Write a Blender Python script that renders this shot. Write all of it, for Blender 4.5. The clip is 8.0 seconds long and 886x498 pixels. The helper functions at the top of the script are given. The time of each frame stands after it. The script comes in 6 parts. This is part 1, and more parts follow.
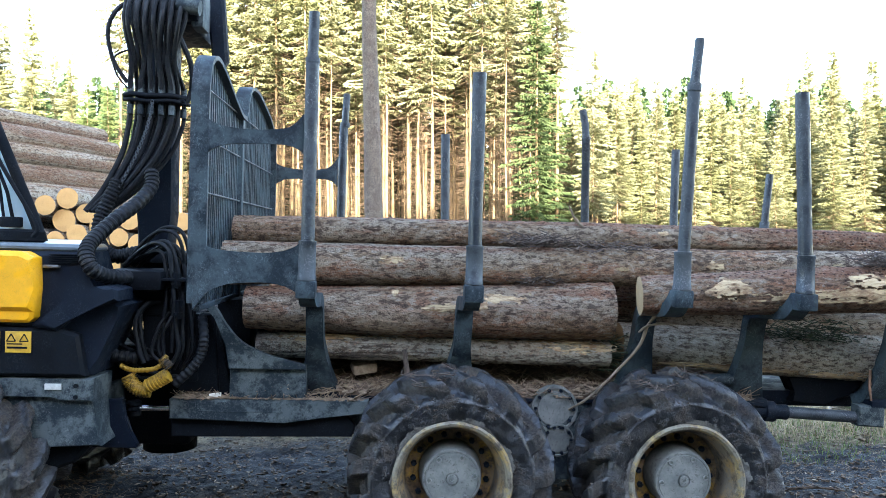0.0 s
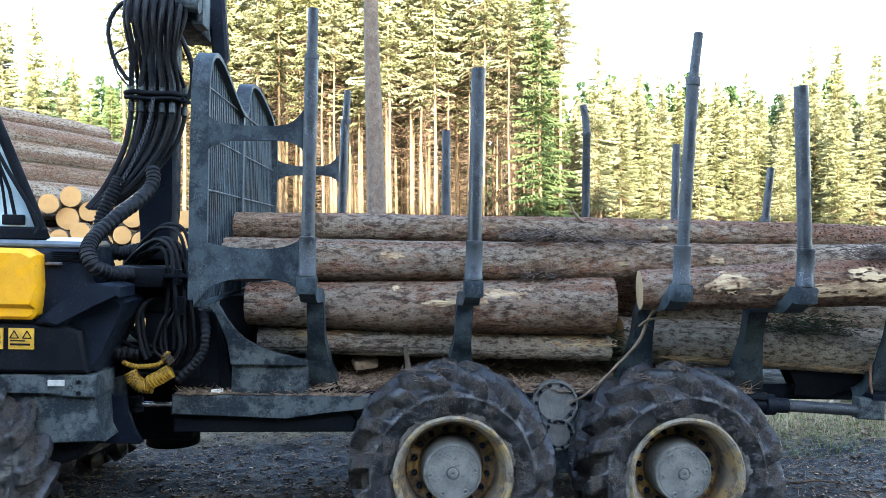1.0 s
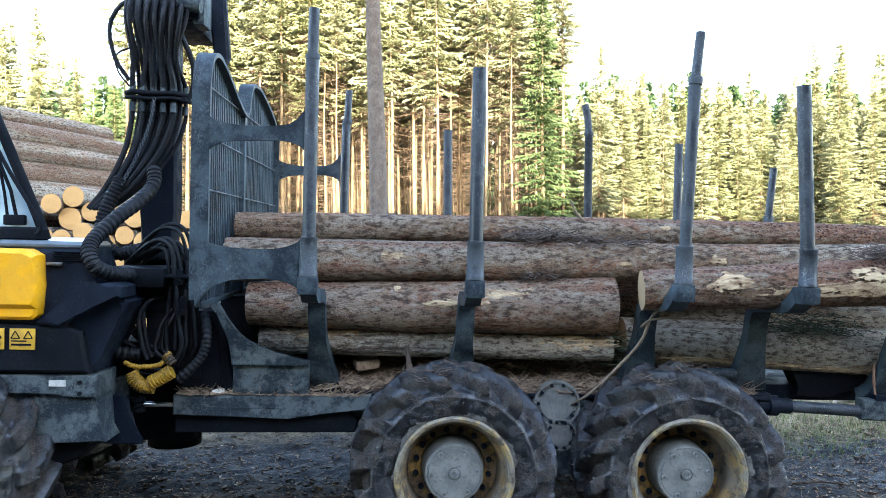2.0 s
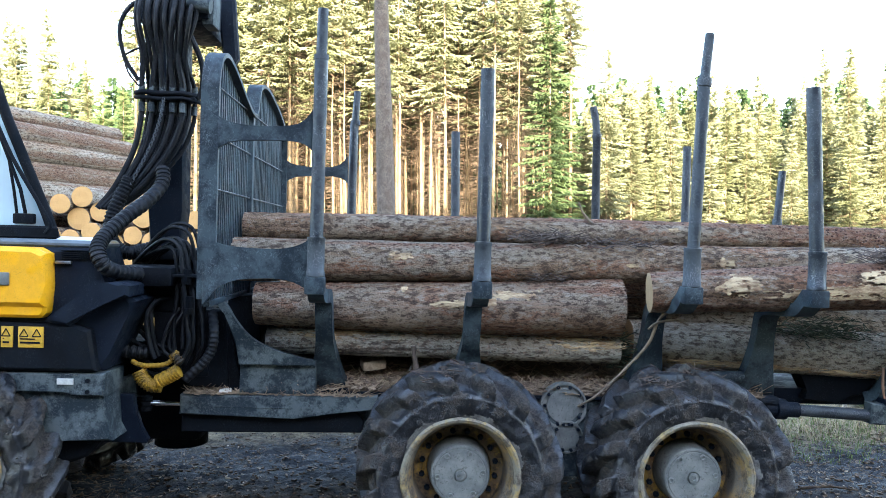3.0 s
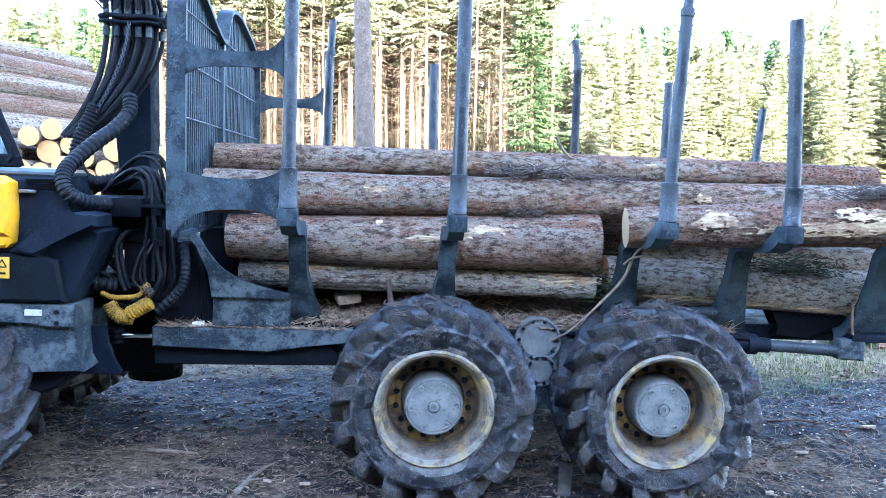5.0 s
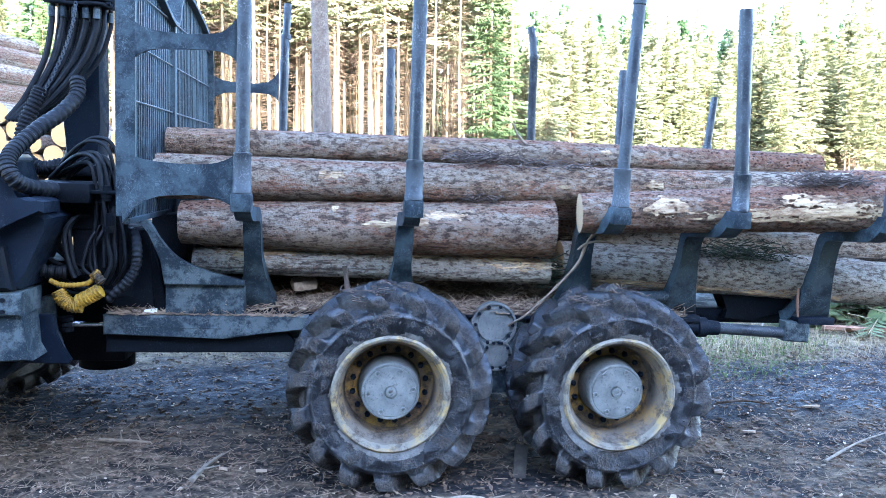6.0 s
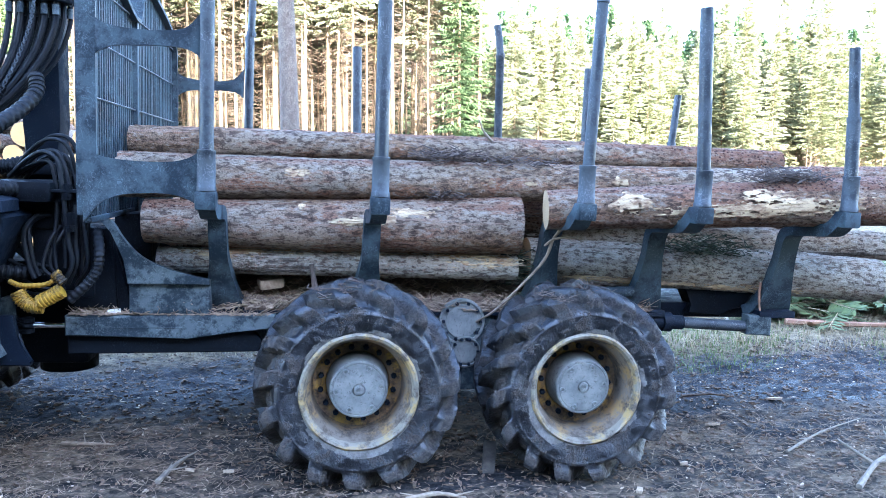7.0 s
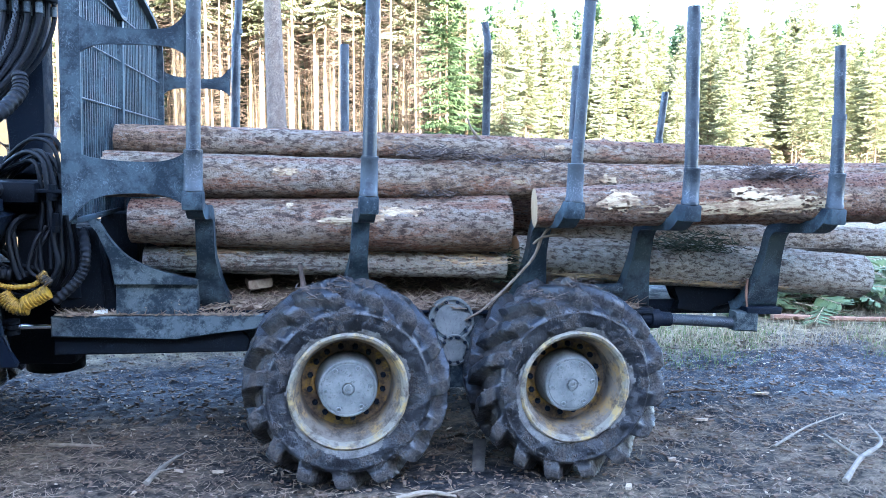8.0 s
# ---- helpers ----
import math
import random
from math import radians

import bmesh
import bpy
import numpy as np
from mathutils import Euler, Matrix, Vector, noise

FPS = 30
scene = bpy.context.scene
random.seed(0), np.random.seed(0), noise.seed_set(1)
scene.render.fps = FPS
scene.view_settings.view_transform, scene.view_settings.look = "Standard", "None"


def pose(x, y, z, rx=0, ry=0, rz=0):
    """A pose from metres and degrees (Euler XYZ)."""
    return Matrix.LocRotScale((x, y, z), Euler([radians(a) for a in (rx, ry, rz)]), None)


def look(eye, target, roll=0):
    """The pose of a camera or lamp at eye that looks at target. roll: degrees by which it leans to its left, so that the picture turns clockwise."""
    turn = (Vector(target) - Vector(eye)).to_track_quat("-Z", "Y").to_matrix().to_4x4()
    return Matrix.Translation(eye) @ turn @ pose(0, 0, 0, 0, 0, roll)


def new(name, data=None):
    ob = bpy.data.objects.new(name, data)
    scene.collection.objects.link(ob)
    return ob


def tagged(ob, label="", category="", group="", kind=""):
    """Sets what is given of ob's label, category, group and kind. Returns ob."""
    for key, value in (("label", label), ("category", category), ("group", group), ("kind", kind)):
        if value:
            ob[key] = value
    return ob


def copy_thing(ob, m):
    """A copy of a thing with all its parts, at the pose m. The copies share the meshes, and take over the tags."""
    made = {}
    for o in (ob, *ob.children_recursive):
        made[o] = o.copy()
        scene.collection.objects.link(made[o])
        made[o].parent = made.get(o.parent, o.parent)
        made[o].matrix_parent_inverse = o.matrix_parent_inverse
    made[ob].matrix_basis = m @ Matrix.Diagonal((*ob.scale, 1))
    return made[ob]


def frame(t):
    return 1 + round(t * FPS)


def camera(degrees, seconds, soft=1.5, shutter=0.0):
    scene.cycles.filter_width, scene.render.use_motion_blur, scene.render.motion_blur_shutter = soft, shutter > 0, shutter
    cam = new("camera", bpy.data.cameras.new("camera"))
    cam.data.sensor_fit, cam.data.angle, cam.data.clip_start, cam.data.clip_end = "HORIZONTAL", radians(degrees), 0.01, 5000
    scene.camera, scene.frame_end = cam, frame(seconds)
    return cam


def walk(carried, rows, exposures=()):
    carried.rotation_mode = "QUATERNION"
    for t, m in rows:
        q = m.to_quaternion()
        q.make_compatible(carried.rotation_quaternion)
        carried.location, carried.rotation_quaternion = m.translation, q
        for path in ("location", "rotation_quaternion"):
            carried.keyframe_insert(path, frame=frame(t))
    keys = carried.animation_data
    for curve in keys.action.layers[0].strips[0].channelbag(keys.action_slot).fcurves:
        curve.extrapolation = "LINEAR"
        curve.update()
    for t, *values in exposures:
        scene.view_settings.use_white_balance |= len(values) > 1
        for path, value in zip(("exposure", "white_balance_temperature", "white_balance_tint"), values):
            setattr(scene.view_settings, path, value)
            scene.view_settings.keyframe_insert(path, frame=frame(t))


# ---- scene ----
cam = camera(60.5, 8.0, soft=0.6)
# The machine stands on ground that falls 1.7 degrees towards its tail.
V = pose(0, 0, 0, 0, 1.7, 0)
PATH = [
    (0, (-0.409, -4.669, 2.164), (-0.279, -2.673, 2.143), 1.7),
    (0.5, (-0.393, -4.681, 2.152), (-0.268, -2.685, 2.128), 1.6),
    (1, (-0.384, -4.687, 2.156), (-0.264, -2.691, 2.126), 1.4),
    (1.5, (-0.375, -4.677, 2.159), (-0.255, -2.681, 2.126), 1.3),
    (3, (-0.378, -4.674, 2.146), (-0.283, -2.676, 2.122), 1.7),
    (3.5, (-0.399, -4.647, 2.127), (-0.297, -2.65, 2.079), 1.7),
    (4, (-0.385, -4.639, 2.098), (-0.27, -2.647, 1.969), 2.1),
    (4.2, (-0.371, -4.617, 2.092), (-0.256, -2.625, 1.954), 2.1),
    (5.5, (-0.331, -4.624, 2.098), (-0.131, -2.644, 1.897), 2.4),
    (6, (-0.32, -4.635, 2.088), (-0.062, -2.662, 1.881), 2.4),
    (6.5, (-0.315, -4.638, 2.07), (-0.006, -2.673, 1.867), 2.3),
    (7, (-0.303, -4.646, 2.073), (0.033, -2.685, 1.868), 2.2),
    (7.5, (-0.303, -4.644, 2.102), (0.052, -2.688, 1.888), 2.1),
    (8, (-0.307, -4.639, 2.094), (0.06, -2.684, 1.878), 2.0),
]
EXPOSURES = [(0.0, 4.05, 6500, 13), (3.3, 4.05, 6450, 13), (3.9, 4.6, 5350, 17), (4.2, 4.8, 5350, 17), (8.0, 4.8, 5350, 17)]
walk(cam, [(t, V @ look(eye, target, roll)) for t, eye, target, roll in PATH], EXPOSURES)

# ---------------------------------------------------------------- sky and sun
SUN_EL, SUN_AZ = 14.0, 12.0      # low sun behind the camera, a little to its right
world = bpy.data.worlds.new("sky")
scene.world = world
world.use_nodes = True
wt = world.node_tree
sky = wt.nodes.new("ShaderNodeTexSky")
sky.sky_type = "NISHITA"
sky.sun_disc = False
sky.sun_elevation = radians(SUN_EL)
sky.sun_rotation = radians(180 - SUN_AZ)
sky.dust_density = 1.2
wt.links.new(sky.outputs[0], wt.nodes["Background"].inputs[0])
wt.nodes["Background"].inputs[1].default_value = 0.15
sun = new("sun", bpy.data.lights.new("sun", "SUN"))
sun.data.energy, sun.data.angle, sun.data.color = 3.7, radians(0.6), (1.0, 0.92, 0.78)
sx, sy, sz = math.sin(radians(SUN_AZ)), -math.cos(radians(SUN_AZ)), math.tan(radians(SUN_EL))
sun.matrix_world = look((80 * sx, 80 * sy, 80 * sz), (0, 0, 0))


# ---------------------------------------------------------------- material tools
class Tree:
    """Short hand for building a node material."""

    def __init__(self, name):
        self.mat = bpy.data.materials.new(name)
        self.mat.use_nodes = True
        self.t = self.mat.node_tree
        self.bsdf = self.t.nodes["Principled BSDF"]
        self.co = self.t.nodes.new("ShaderNodeTexCoord")
        self.moved = None

    def n(self, kind, ins=None, **props):
        node = self.t.nodes.new("ShaderNode" + kind)
        if "feature" in props:
            node.feature = props["feature"]
        if "operation" in props:
            node.operation = props["operation"]
        if "data_type" in props:
            node.data_type, node.blend_type = props["data_type"], props["blend_type"]
        if "wave_type" in props:
            node.wave_type, node.rings_direction = props["wave_type"], props["rings_direction"]
        for k, v in (ins or {}).items():
            self.put(node.inputs[k], v)
        return node

    def put(self, socket, v):
        if isinstance(v, bpy.types.NodeSocket):
            self.t.links.new(v, socket)
        elif isinstance(v, bpy.types.Node):
            self.t.links.new(v.outputs[0], socket)
        else:
            socket.default_value = (*v, 1.0) if isinstance(v, tuple) and len(v) == 3 and socket.type == "RGBA" else v

    def at(self, stretch=(1, 1, 1), space="Object"):
        m = self.n("Mapping", {"Vector": self.moved or self.co.outputs[space], "Scale": stretch})
        return m.outputs[0]

    def scatter(self):
        """Gives every object its own stretch of the pattern; returns its random number."""
        rnd = self.n("ObjectInfo").outputs["Random"]
        far = self.n("CombineXYZ", {0: self.math("MULTIPLY", rnd, 83.0), 1: self.math("MULTIPLY", rnd, 31.0), 2: self.math("MULTIPLY", rnd, 57.0)})
        v = self.n("VectorMath", operation="ADD")
        self.put(v.inputs[0], self.co.outputs["Object"]), self.put(v.inputs[1], far)
        self.moved = v.outputs[0]
        return rnd

    def noise(self, scale, detail=5.0, rough=0.6, stretch=(1, 1, 1), space="Object", warp=0.0):
        return self.n("TexNoise", {"Vector": self.at(stretch, space), "Scale": scale, "Detail": detail, "Roughness": rough, "Distortion": warp}).outputs[0]

    def step(self, value, lo, hi, a=0.0, b=1.0):
        return self.n("MapRange", {"Value": value, "From Min": lo, "From Max": hi, "To Min": a, "To Max": b}).outputs[0]

    def mix(self, fac, a, b, blend="MIX"):
        m = self.n("Mix", data_type="RGBA", blend_type=blend)
        self.put(m.inputs[0], fac), self.put(m.inputs[6], a), self.put(m.inputs[7], b)
        return m.outputs[2]

    def math(self, op, a, b=0.0):
        m = self.n("Math", operation=op)
        self.put(m.inputs[0], a), self.put(m.inputs[1], b)
        return m.outputs[0]

    def done(self, color, rough=0.7, metal=0.0, bump=None, strength=0.5, depth=0.01, spec=0.5):
        self.put(self.bsdf.inputs["Base Color"], color)
        self.put(self.bsdf.inputs["Roughness"], rough)
        self.put(self.bsdf.inputs["Metallic"], metal)
        self.put(self.bsdf.inputs["Specular IOR Level"], spec)
        if bump is not None:
            b = self.n("Bump", {"Height": bump, "Strength": strength, "Distance": depth})
            self.t.links.new(b.outputs[0], self.bsdf.inputs["Normal"])
        return self.mat


def paint(name, base, dust, scratch, rough=0.45, amount=0.5, metal=0.0, spec=0.4):
    """Worn machine paint: base coat, a film of dust and mud in patches, fine light scratches."""
    t = Tree(name)
    patches = t.step(t.noise(6.0, 9, 0.75), 0.46, 0.56)
    grain = t.noise(60.0, 4, 0.7)
    scr = t.n("TexWave", {"Vector": t.at((1, 1, 1)), "Scale": 9.0, "Distortion": 22.0, "Detail": 4.0, "Detail Scale": 2.2}).outputs[1]
    lines = t.math("MULTIPLY", t.step(scr, 0.93, 0.99), t.step(t.noise(7.0), 0.45, 0.6))
    col = t.mix(t.math("MULTIPLY", patches, amount), base, dust)
    col = t.mix(t.step(grain, 0.56, 0.66, 0, 0.5), col, dust)
    col = t.mix(t.step(t.noise(26.0, 6, 0.8), 0.62, 0.70, 0, 0.4), col, scratch)
    col = t.mix(t.math("MULTIPLY", lines, 0.25), col, scratch)
    return t.done(col, t.step(patches, 0, 1, rough, 0.85), metal, grain, 0.2, 0.004, spec)


def bark_mat(name, grey, brown, red, bare, marks=1.0):
    """Scaly bark: grey plates over red-brown, lengthwise bands of small dents left by the feed rollers, bare places."""
    t = Tree(name)
    rnd = t.scatter()
    coarse = t.noise(3.2, 5, 0.6, (0.3, 1, 1))
    flakes = t.n("TexVoronoi", {"Vector": t.at((0.6, 1, 1)), "Scale": 60.0, "Randomness": 1.0}, feature="DISTANCE_TO_EDGE").outputs[0]
    fine = t.noise(75.0, 5, 0.75, (0.6, 1, 1))
    mid = t.noise(19.0, 7, 0.8, (0.35, 1, 1))
    band = t.step(t.noise(4.6, 2, 0.5, (0.03, 1, 1)), 0.50, 0.545)
    dents = t.n("TexVoronoi", {"Vector": t.at((0.75, 1, 1)), "Scale": 44.0, "Randomness": 0.85}).outputs[0]
    dent = t.math("MULTIPLY", t.step(dents, 0.40, 0.27, 0, marks), band)
    scale = t.noise(34.0, 4, 0.65, (0.45, 1, 1))
    patch = t.noise(8.0, 5, 0.65, (0.3, 1, 1))
    col = t.mix(t.step(coarse, 0.44, 0.55), brown, grey)
    col = t.mix(t.math("MULTIPLY", rnd, 0.3), col, red)
    col = t.mix(t.step(patch, 0.52, 0.62, 0, 0.7), col, red)
    col = t.mix(t.step(patch, 0.46, 0.36, 0, 0.4), col, (0.12, 0.078, 0.055))
    col = t.mix(t.step(mid, 0.46, 0.38, 0, 0.45), col, (0.06, 0.040, 0.030))
    col = t.mix(t.step(scale, 0.53, 0.58, 0, 0.75), col, (0.075, 0.045, 0.034))
    col = t.mix(t.step(scale, 0.45, 0.40, 0, 0.6), col, t.mix(0.5, grey, (0.60, 0.53, 0.45)))
    col = t.mix(t.step(fine, 0.54, 0.60, 0, 0.6), col, (0.035, 0.024, 0.02))
    streak = t.noise(12.0, 8, 0.75, (0.06, 1, 1), warp=0.3)
    col = t.mix(t.step(streak, 0.59, 0.63, 0, 0.7), col, t.mix(0.5, red, (0.58, 0.44, 0.33)))
    col = t.mix(t.step(streak, 0.42, 0.37, 0, 0.8), col, (0.03, 0.021, 0.018))
    col = t.mix(t.math("MULTIPLY", band, t.step(mid, 0.42, 0.55, 0.2 * marks, 0.8 * marks)), col, t.mix(0.5, red, (0.17, 0.065, 0.04)))
    col = t.mix(t.math("MULTIPLY", t.math("MULTIPLY", dent, t.step(mid, 0.36, 0.46)), 0.85), col, (0.04, 0.014, 0.010))
    col = t.mix(t.math("MULTIPLY", band, t.step(t.noise(48.0, 7, 0.8), 0.55, 0.62, 0, 0.6)), col, (0.46, 0.27, 0.19))
    col = t.mix(t.step(t.noise(3.6, 8, 0.78, (0.3, 1, 1), warp=0.6), 0.67, 0.68), col, bare)
    h = t.math("SUBTRACT", t.math("ADD", t.math("MULTIPLY", mid, 1.6), t.math("ADD", fine, t.step(flakes, 0, 0.1, 0, 0.7))), t.math("MULTIPLY", dent, 1.2))
    return t.done(col, 0.9, 0.0, h, 1.0, 0.03, 0.25)


def wood_end(name, a, b):
    """Sawn end: rings round the log's own axis, radial cracks, dirt."""
    t = Tree(name)
    rings = t.n("TexWave", {"Vector": t.at((0, 1, 1)), "Scale": 22.0, "Distortion": 1.5, "Detail": 2.0}, wave_type="RINGS", rings_direction="X").outputs[1]
    spots = t.noise(9.0, 5, 0.7)
    col = t.mix(t.math("MULTIPLY", rings, 0.5), a, b)
    col = t.mix(t.step(spots, 0.5, 0.8, 0, 0.6), col, (0.30, 0.16, 0.06))
    return t.done(col, 0.8, 0.0, t.noise(90.0), 0.4, 0.004)


def plain(name, a, b, scale=12.0, rough=0.7, metal=0.0, bump=0.3, stretch=(1, 1, 1), bscale=60.0, depth=0.006):
    t = Tree(name)
    col = t.mix(t.step(t.noise(scale, 6, 0.65, stretch), 0.35, 0.65), a, b)
    return t.done(col, rough, metal, t.noise(bscale, 5, 0.7, stretch), bump, depth)


def foliage(name, a, b, back=0.25):
    t = Tree(name)
    rnd = t.n("ObjectInfo").outputs["Random"]
    isl = t.n("NewGeometry").outputs["Random Per Island"]
    col = t.mix(isl, a, b)
    col = t.mix(t.math("MULTIPLY", rnd, 0.45), col, (0.10, 0.11, 0.03))
    mat = t.done(col, 0.75, 0.0, spec=0.2)
    tr = t.n("BsdfTranslucent", {"Color": col})
    mx = t.n("MixShader", {0: back})
    out = t.t.nodes["Material Output"]
    t.t.links.new(t.bsdf.outputs[0], mx.inputs[1])
    t.t.links.new(tr.outputs[0], mx.inputs[2])
    t.t.links.new(mx.outputs[0], out.inputs[0])
    return mat


def ground_mat():
    t = Tree("forest_ground")
    pos = t.n("NewGeometry").outputs["Position"]
    sep = t.n("SeparateXYZ", {0: pos})
    y = sep.outputs[1]
    def nz(scale, detail=6, rough=0.65, stretch=(1, 1, 1)):
        m = t.n("Mapping", {"Vector": pos, "Scale": stretch})
        return t.n("TexNoise", {"Vector": m.outputs[0], "Scale": scale, "Detail": detail, "Roughness": rough}).outputs[0]
    big, midn, fine, speck = nz(0.8, 6, 0.6, (0.5, 1, 1)), nz(7.0, 7, 0.7, (0.6, 1, 1)), nz(30.0, 8, 0.78, (0.6, 1, 1)), nz(85.0, 4, 0.8)
    both_n = t.math("ADD", t.math("MULTIPLY", midn, 0.5), t.math("MULTIPLY", fine, 0.5))
    tone = t.step(both_n, 0.42, 0.60)
    mud = t.mix(tone, (0.003, 0.003, 0.004), (0.040, 0.039, 0.043))
    litter = t.mix(tone, (0.012, 0.009, 0.006), (0.23, 0.165, 0.105))
    grass = t.mix(tone, (0.06, 0.045, 0.025), (0.36, 0.275, 0.165))
    wob = t.math("ADD", y, t.math("MULTIPLY", t.math("SUBTRACT", big, 0.5), 2.4))
    col = t.mix(t.step(t.math("ADD", big, t.math("MULTIPLY", midn, 0.5)), 0.66, 0.86), mud, litter)
    col = t.mix(t.math("MULTIPLY", t.step(wob, 1.5, 2.1), t.step(wob, 4.0, 3.4)), col, mud)
    col = t.mix(t.step(t.math("ADD", wob, t.math("MULTIPLY", midn, 0.6)), 3.5, 4.0), col, grass)
    col = t.mix(t.step(speck, 0.66, 0.74, 0, 0.55), col, (0.17, 0.13, 0.10))
    wet = t.math("MULTIPLY", t.step(wob, 1.4, 2.2), t.step(wob, 3.9, 3.2))
    rough = t.mix(wet, (0.9, 0.9, 0.9), t.mix(t.step(midn, 0.40, 0.56), (0.30, 0.30, 0.30), (0.9, 0.9, 0.9)))
    h = t.math("ADD", t.math("MULTIPLY", midn, 2.2), t.math("ADD", fine, t.math("MULTIPLY", speck, 0.4)))
    return t.done(col, rough, 0.0, h, 1.0, 0.04, 0.25)


DARK = paint("dark_machine_paint", (0.004, 0.007, 0.014), (0.011, 0.017, 0.026), (0.07, 0.09, 0.11), 0.5, 0.5, 0.0, 0.14)
SLATE = paint("slate_bunk_paint", (0.008, 0.015, 0.022), (0.060, 0.084, 0.095), (0.24, 0.28, 0.30), 0.5, 0.6, 0.0, 0.3)
DUSTY = paint("dust_covered_steel", (0.012, 0.020, 0.027), (0.090, 0.108, 0.110), (0.26, 0.29, 0.28), 0.65, 0.85, 0.0, 0.25)
BLACK = paint("black_plastic", (0.003, 0.004, 0.006), (0.007, 0.010, 0.014), (0.04, 0.048, 0.055), 0.55, 0.45, 0.0, 0.10)
YELLOW = paint("yellow_panel_paint", (0.80, 0.37, 0.006), (0.58, 0.29, 0.02), (0.16, 0.09, 0.03), 0.35, 0.3)
STAKE = paint("worn_stake_steel", (0.028, 0.035, 0.044), (0.095, 0.108, 0.118), (0.42, 0.43, 0.44), 0.38, 0.55, 0.3)
HOSE = paint("black_rubber_hose", (0.004, 0.005, 0.007), (0.012, 0.015, 0.019), (0.04, 0.04, 0.045), 0.5, 0.3, 0.0, 0.25)
HOSE_Y = paint("yellow_hose_sleeve", (0.32, 0.175, 0.012), (0.03, 0.022, 0.014), (0.02, 0.018, 0.015), 0.5, 1.0)
STEEL = plain("dulled_steel", (0.30, 0.31, 0.32), (0.16, 0.165, 0.17), 30, 0.4, 0.8, 0.2)
CHROME = plain("chrome_rod", (0.8, 0.8, 0.82), (0.7, 0.7, 0.72), 10, 0.12, 1.0, 0.0)
BARK = bark_mat("spruce_bark", (0.42, 0.33, 0.24), (0.34, 0.22, 0.135), (0.37, 0.165, 0.09), (0.56, 0.43, 0.27))
BARK_B = bark_mat("spruce_bark_pale", (0.52, 0.46, 0.37), (0.43, 0.335, 0.235), (0.38, 0.23, 0.145), (0.58, 0.45, 0.29))
bt = Tree("debarked_wood")
bt_col = bt.mix(bt.step(bt.noise(16.0, 7, 0.75, (0.3, 1, 1)), 0.42, 0.56), (0.22, 0.13, 0.068), (0.50, 0.37, 0.215))
bt_col = bt.mix(bt.step(bt.noise(55.0, 5, 0.75, (0.4, 1, 1)), 0.55, 0.64, 0, 0.8), bt_col, (0.13, 0.075, 0.045))
BARE = bt.done(bt_col, 0.75, 0.0, bt.noise(60.0, 5, 0.7, (0.4, 1, 1)), 0.7, 0.01)
BARK_C = bark_mat("smooth_grey_bark", (0.54, 0.51, 0.43), (0.47, 0.42, 0.33), (0.42, 0.33, 0.24), (0.56, 0.44, 0.28), 0.15)
CUT = wood_end("sawn_end_fresh", (0.56, 0.33, 0.125), (0.42, 0.225, 0.075))
CUT_DULL = wood_end("sawn_end_weathered", (0.42, 0.29, 0.16), (0.27, 0.17, 0.09))
CUT_OLD = wood_end("sawn_end_dirty", (0.32, 0.25, 0.18), (0.2, 0.14, 0.1))
TRUNK = plain("standing_spruce_bark", (0.20, 0.14, 0.068), (0.085, 0.058, 0.03), 3.0, 0.9, 0, 0.6, (1, 1, 0.3), 14.0, 0.02)
TWIG = plain("dead_twig", (0.13, 0.085, 0.045), (0.06, 0.04, 0.022), 4.0, 0.9)
NEEDLES = foliage("spruce_needles", (0.10, 0.11, 0.05), (0.245, 0.24, 0.135))
# The same needles darkened: shade on the spruces is put into this colour.
NEEDLES_SHADED = foliage("shaded_spruce_needles", (0.02, 0.045, 0.018), (0.06, 0.095, 0.035))
GROUND = ground_mat()


def rubber_mat():
    """Blue-black tyre rubber, worn clean on the lugs; brown mud packed between them and in patches on the walls."""
    t = Tree("muddy_tyre_rubber")
    a, b, f = t.noise(4.5, 7, 0.7), t.noise(19.0, 6, 0.7), t.noise(60.0, 4, 0.7)
    sep = t.n("SeparateXYZ", {0: t.co.outputs["Object"]})
    r = t.math("SQRT", t.math("ADD", t.math("MULTIPLY", sep.outputs[0], sep.outputs[0]), t.math("MULTIPLY", sep.outputs[2], sep.outputs[2])))
    groove = t.math("MULTIPLY", t.step(t.math("ADD", r, t.math("MULTIPLY", t.math("SUBTRACT", b, 0.5), 0.10)), 0.640, 0.612), t.step(r, 0.55, 0.58))
    wall = t.step(t.math("ADD", a, t.math("MULTIPLY", b, 0.6)), 0.84, 0.90)
    col = t.mix(t.step(b, 0.40, 0.60), (0.005, 0.006, 0.008), (0.016, 0.018, 0.023))
    col = t.mix(t.step(t.noise(7.0, 4, 0.6), 0.54, 0.60, 0, 0.35), col, (0.08, 0.08, 0.084))
    mud = t.mix(t.step(t.math("ADD", t.math("MULTIPLY", f, 0.6), t.math("MULTIPLY", b, 0.4)), 0.44, 0.58), (0.008, 0.006, 0.005), (0.056, 0.043, 0.034))
    fac = t.math("MAXIMUM", t.math("MULTIPLY", groove, 0.9), t.math("MULTIPLY", wall, 0.85))
    col = t.mix(fac, col, mud)
    h = t.math("ADD", t.math("MULTIPLY", f, t.step(fac, 0, 1, 0.3, 1.0)), t.math("MULTIPLY", b, 0.5))
    return t.done(col, t.step(fac, 0, 1, 0.30, 0.95), 0, h, 0.9, 0.016, 0.6)


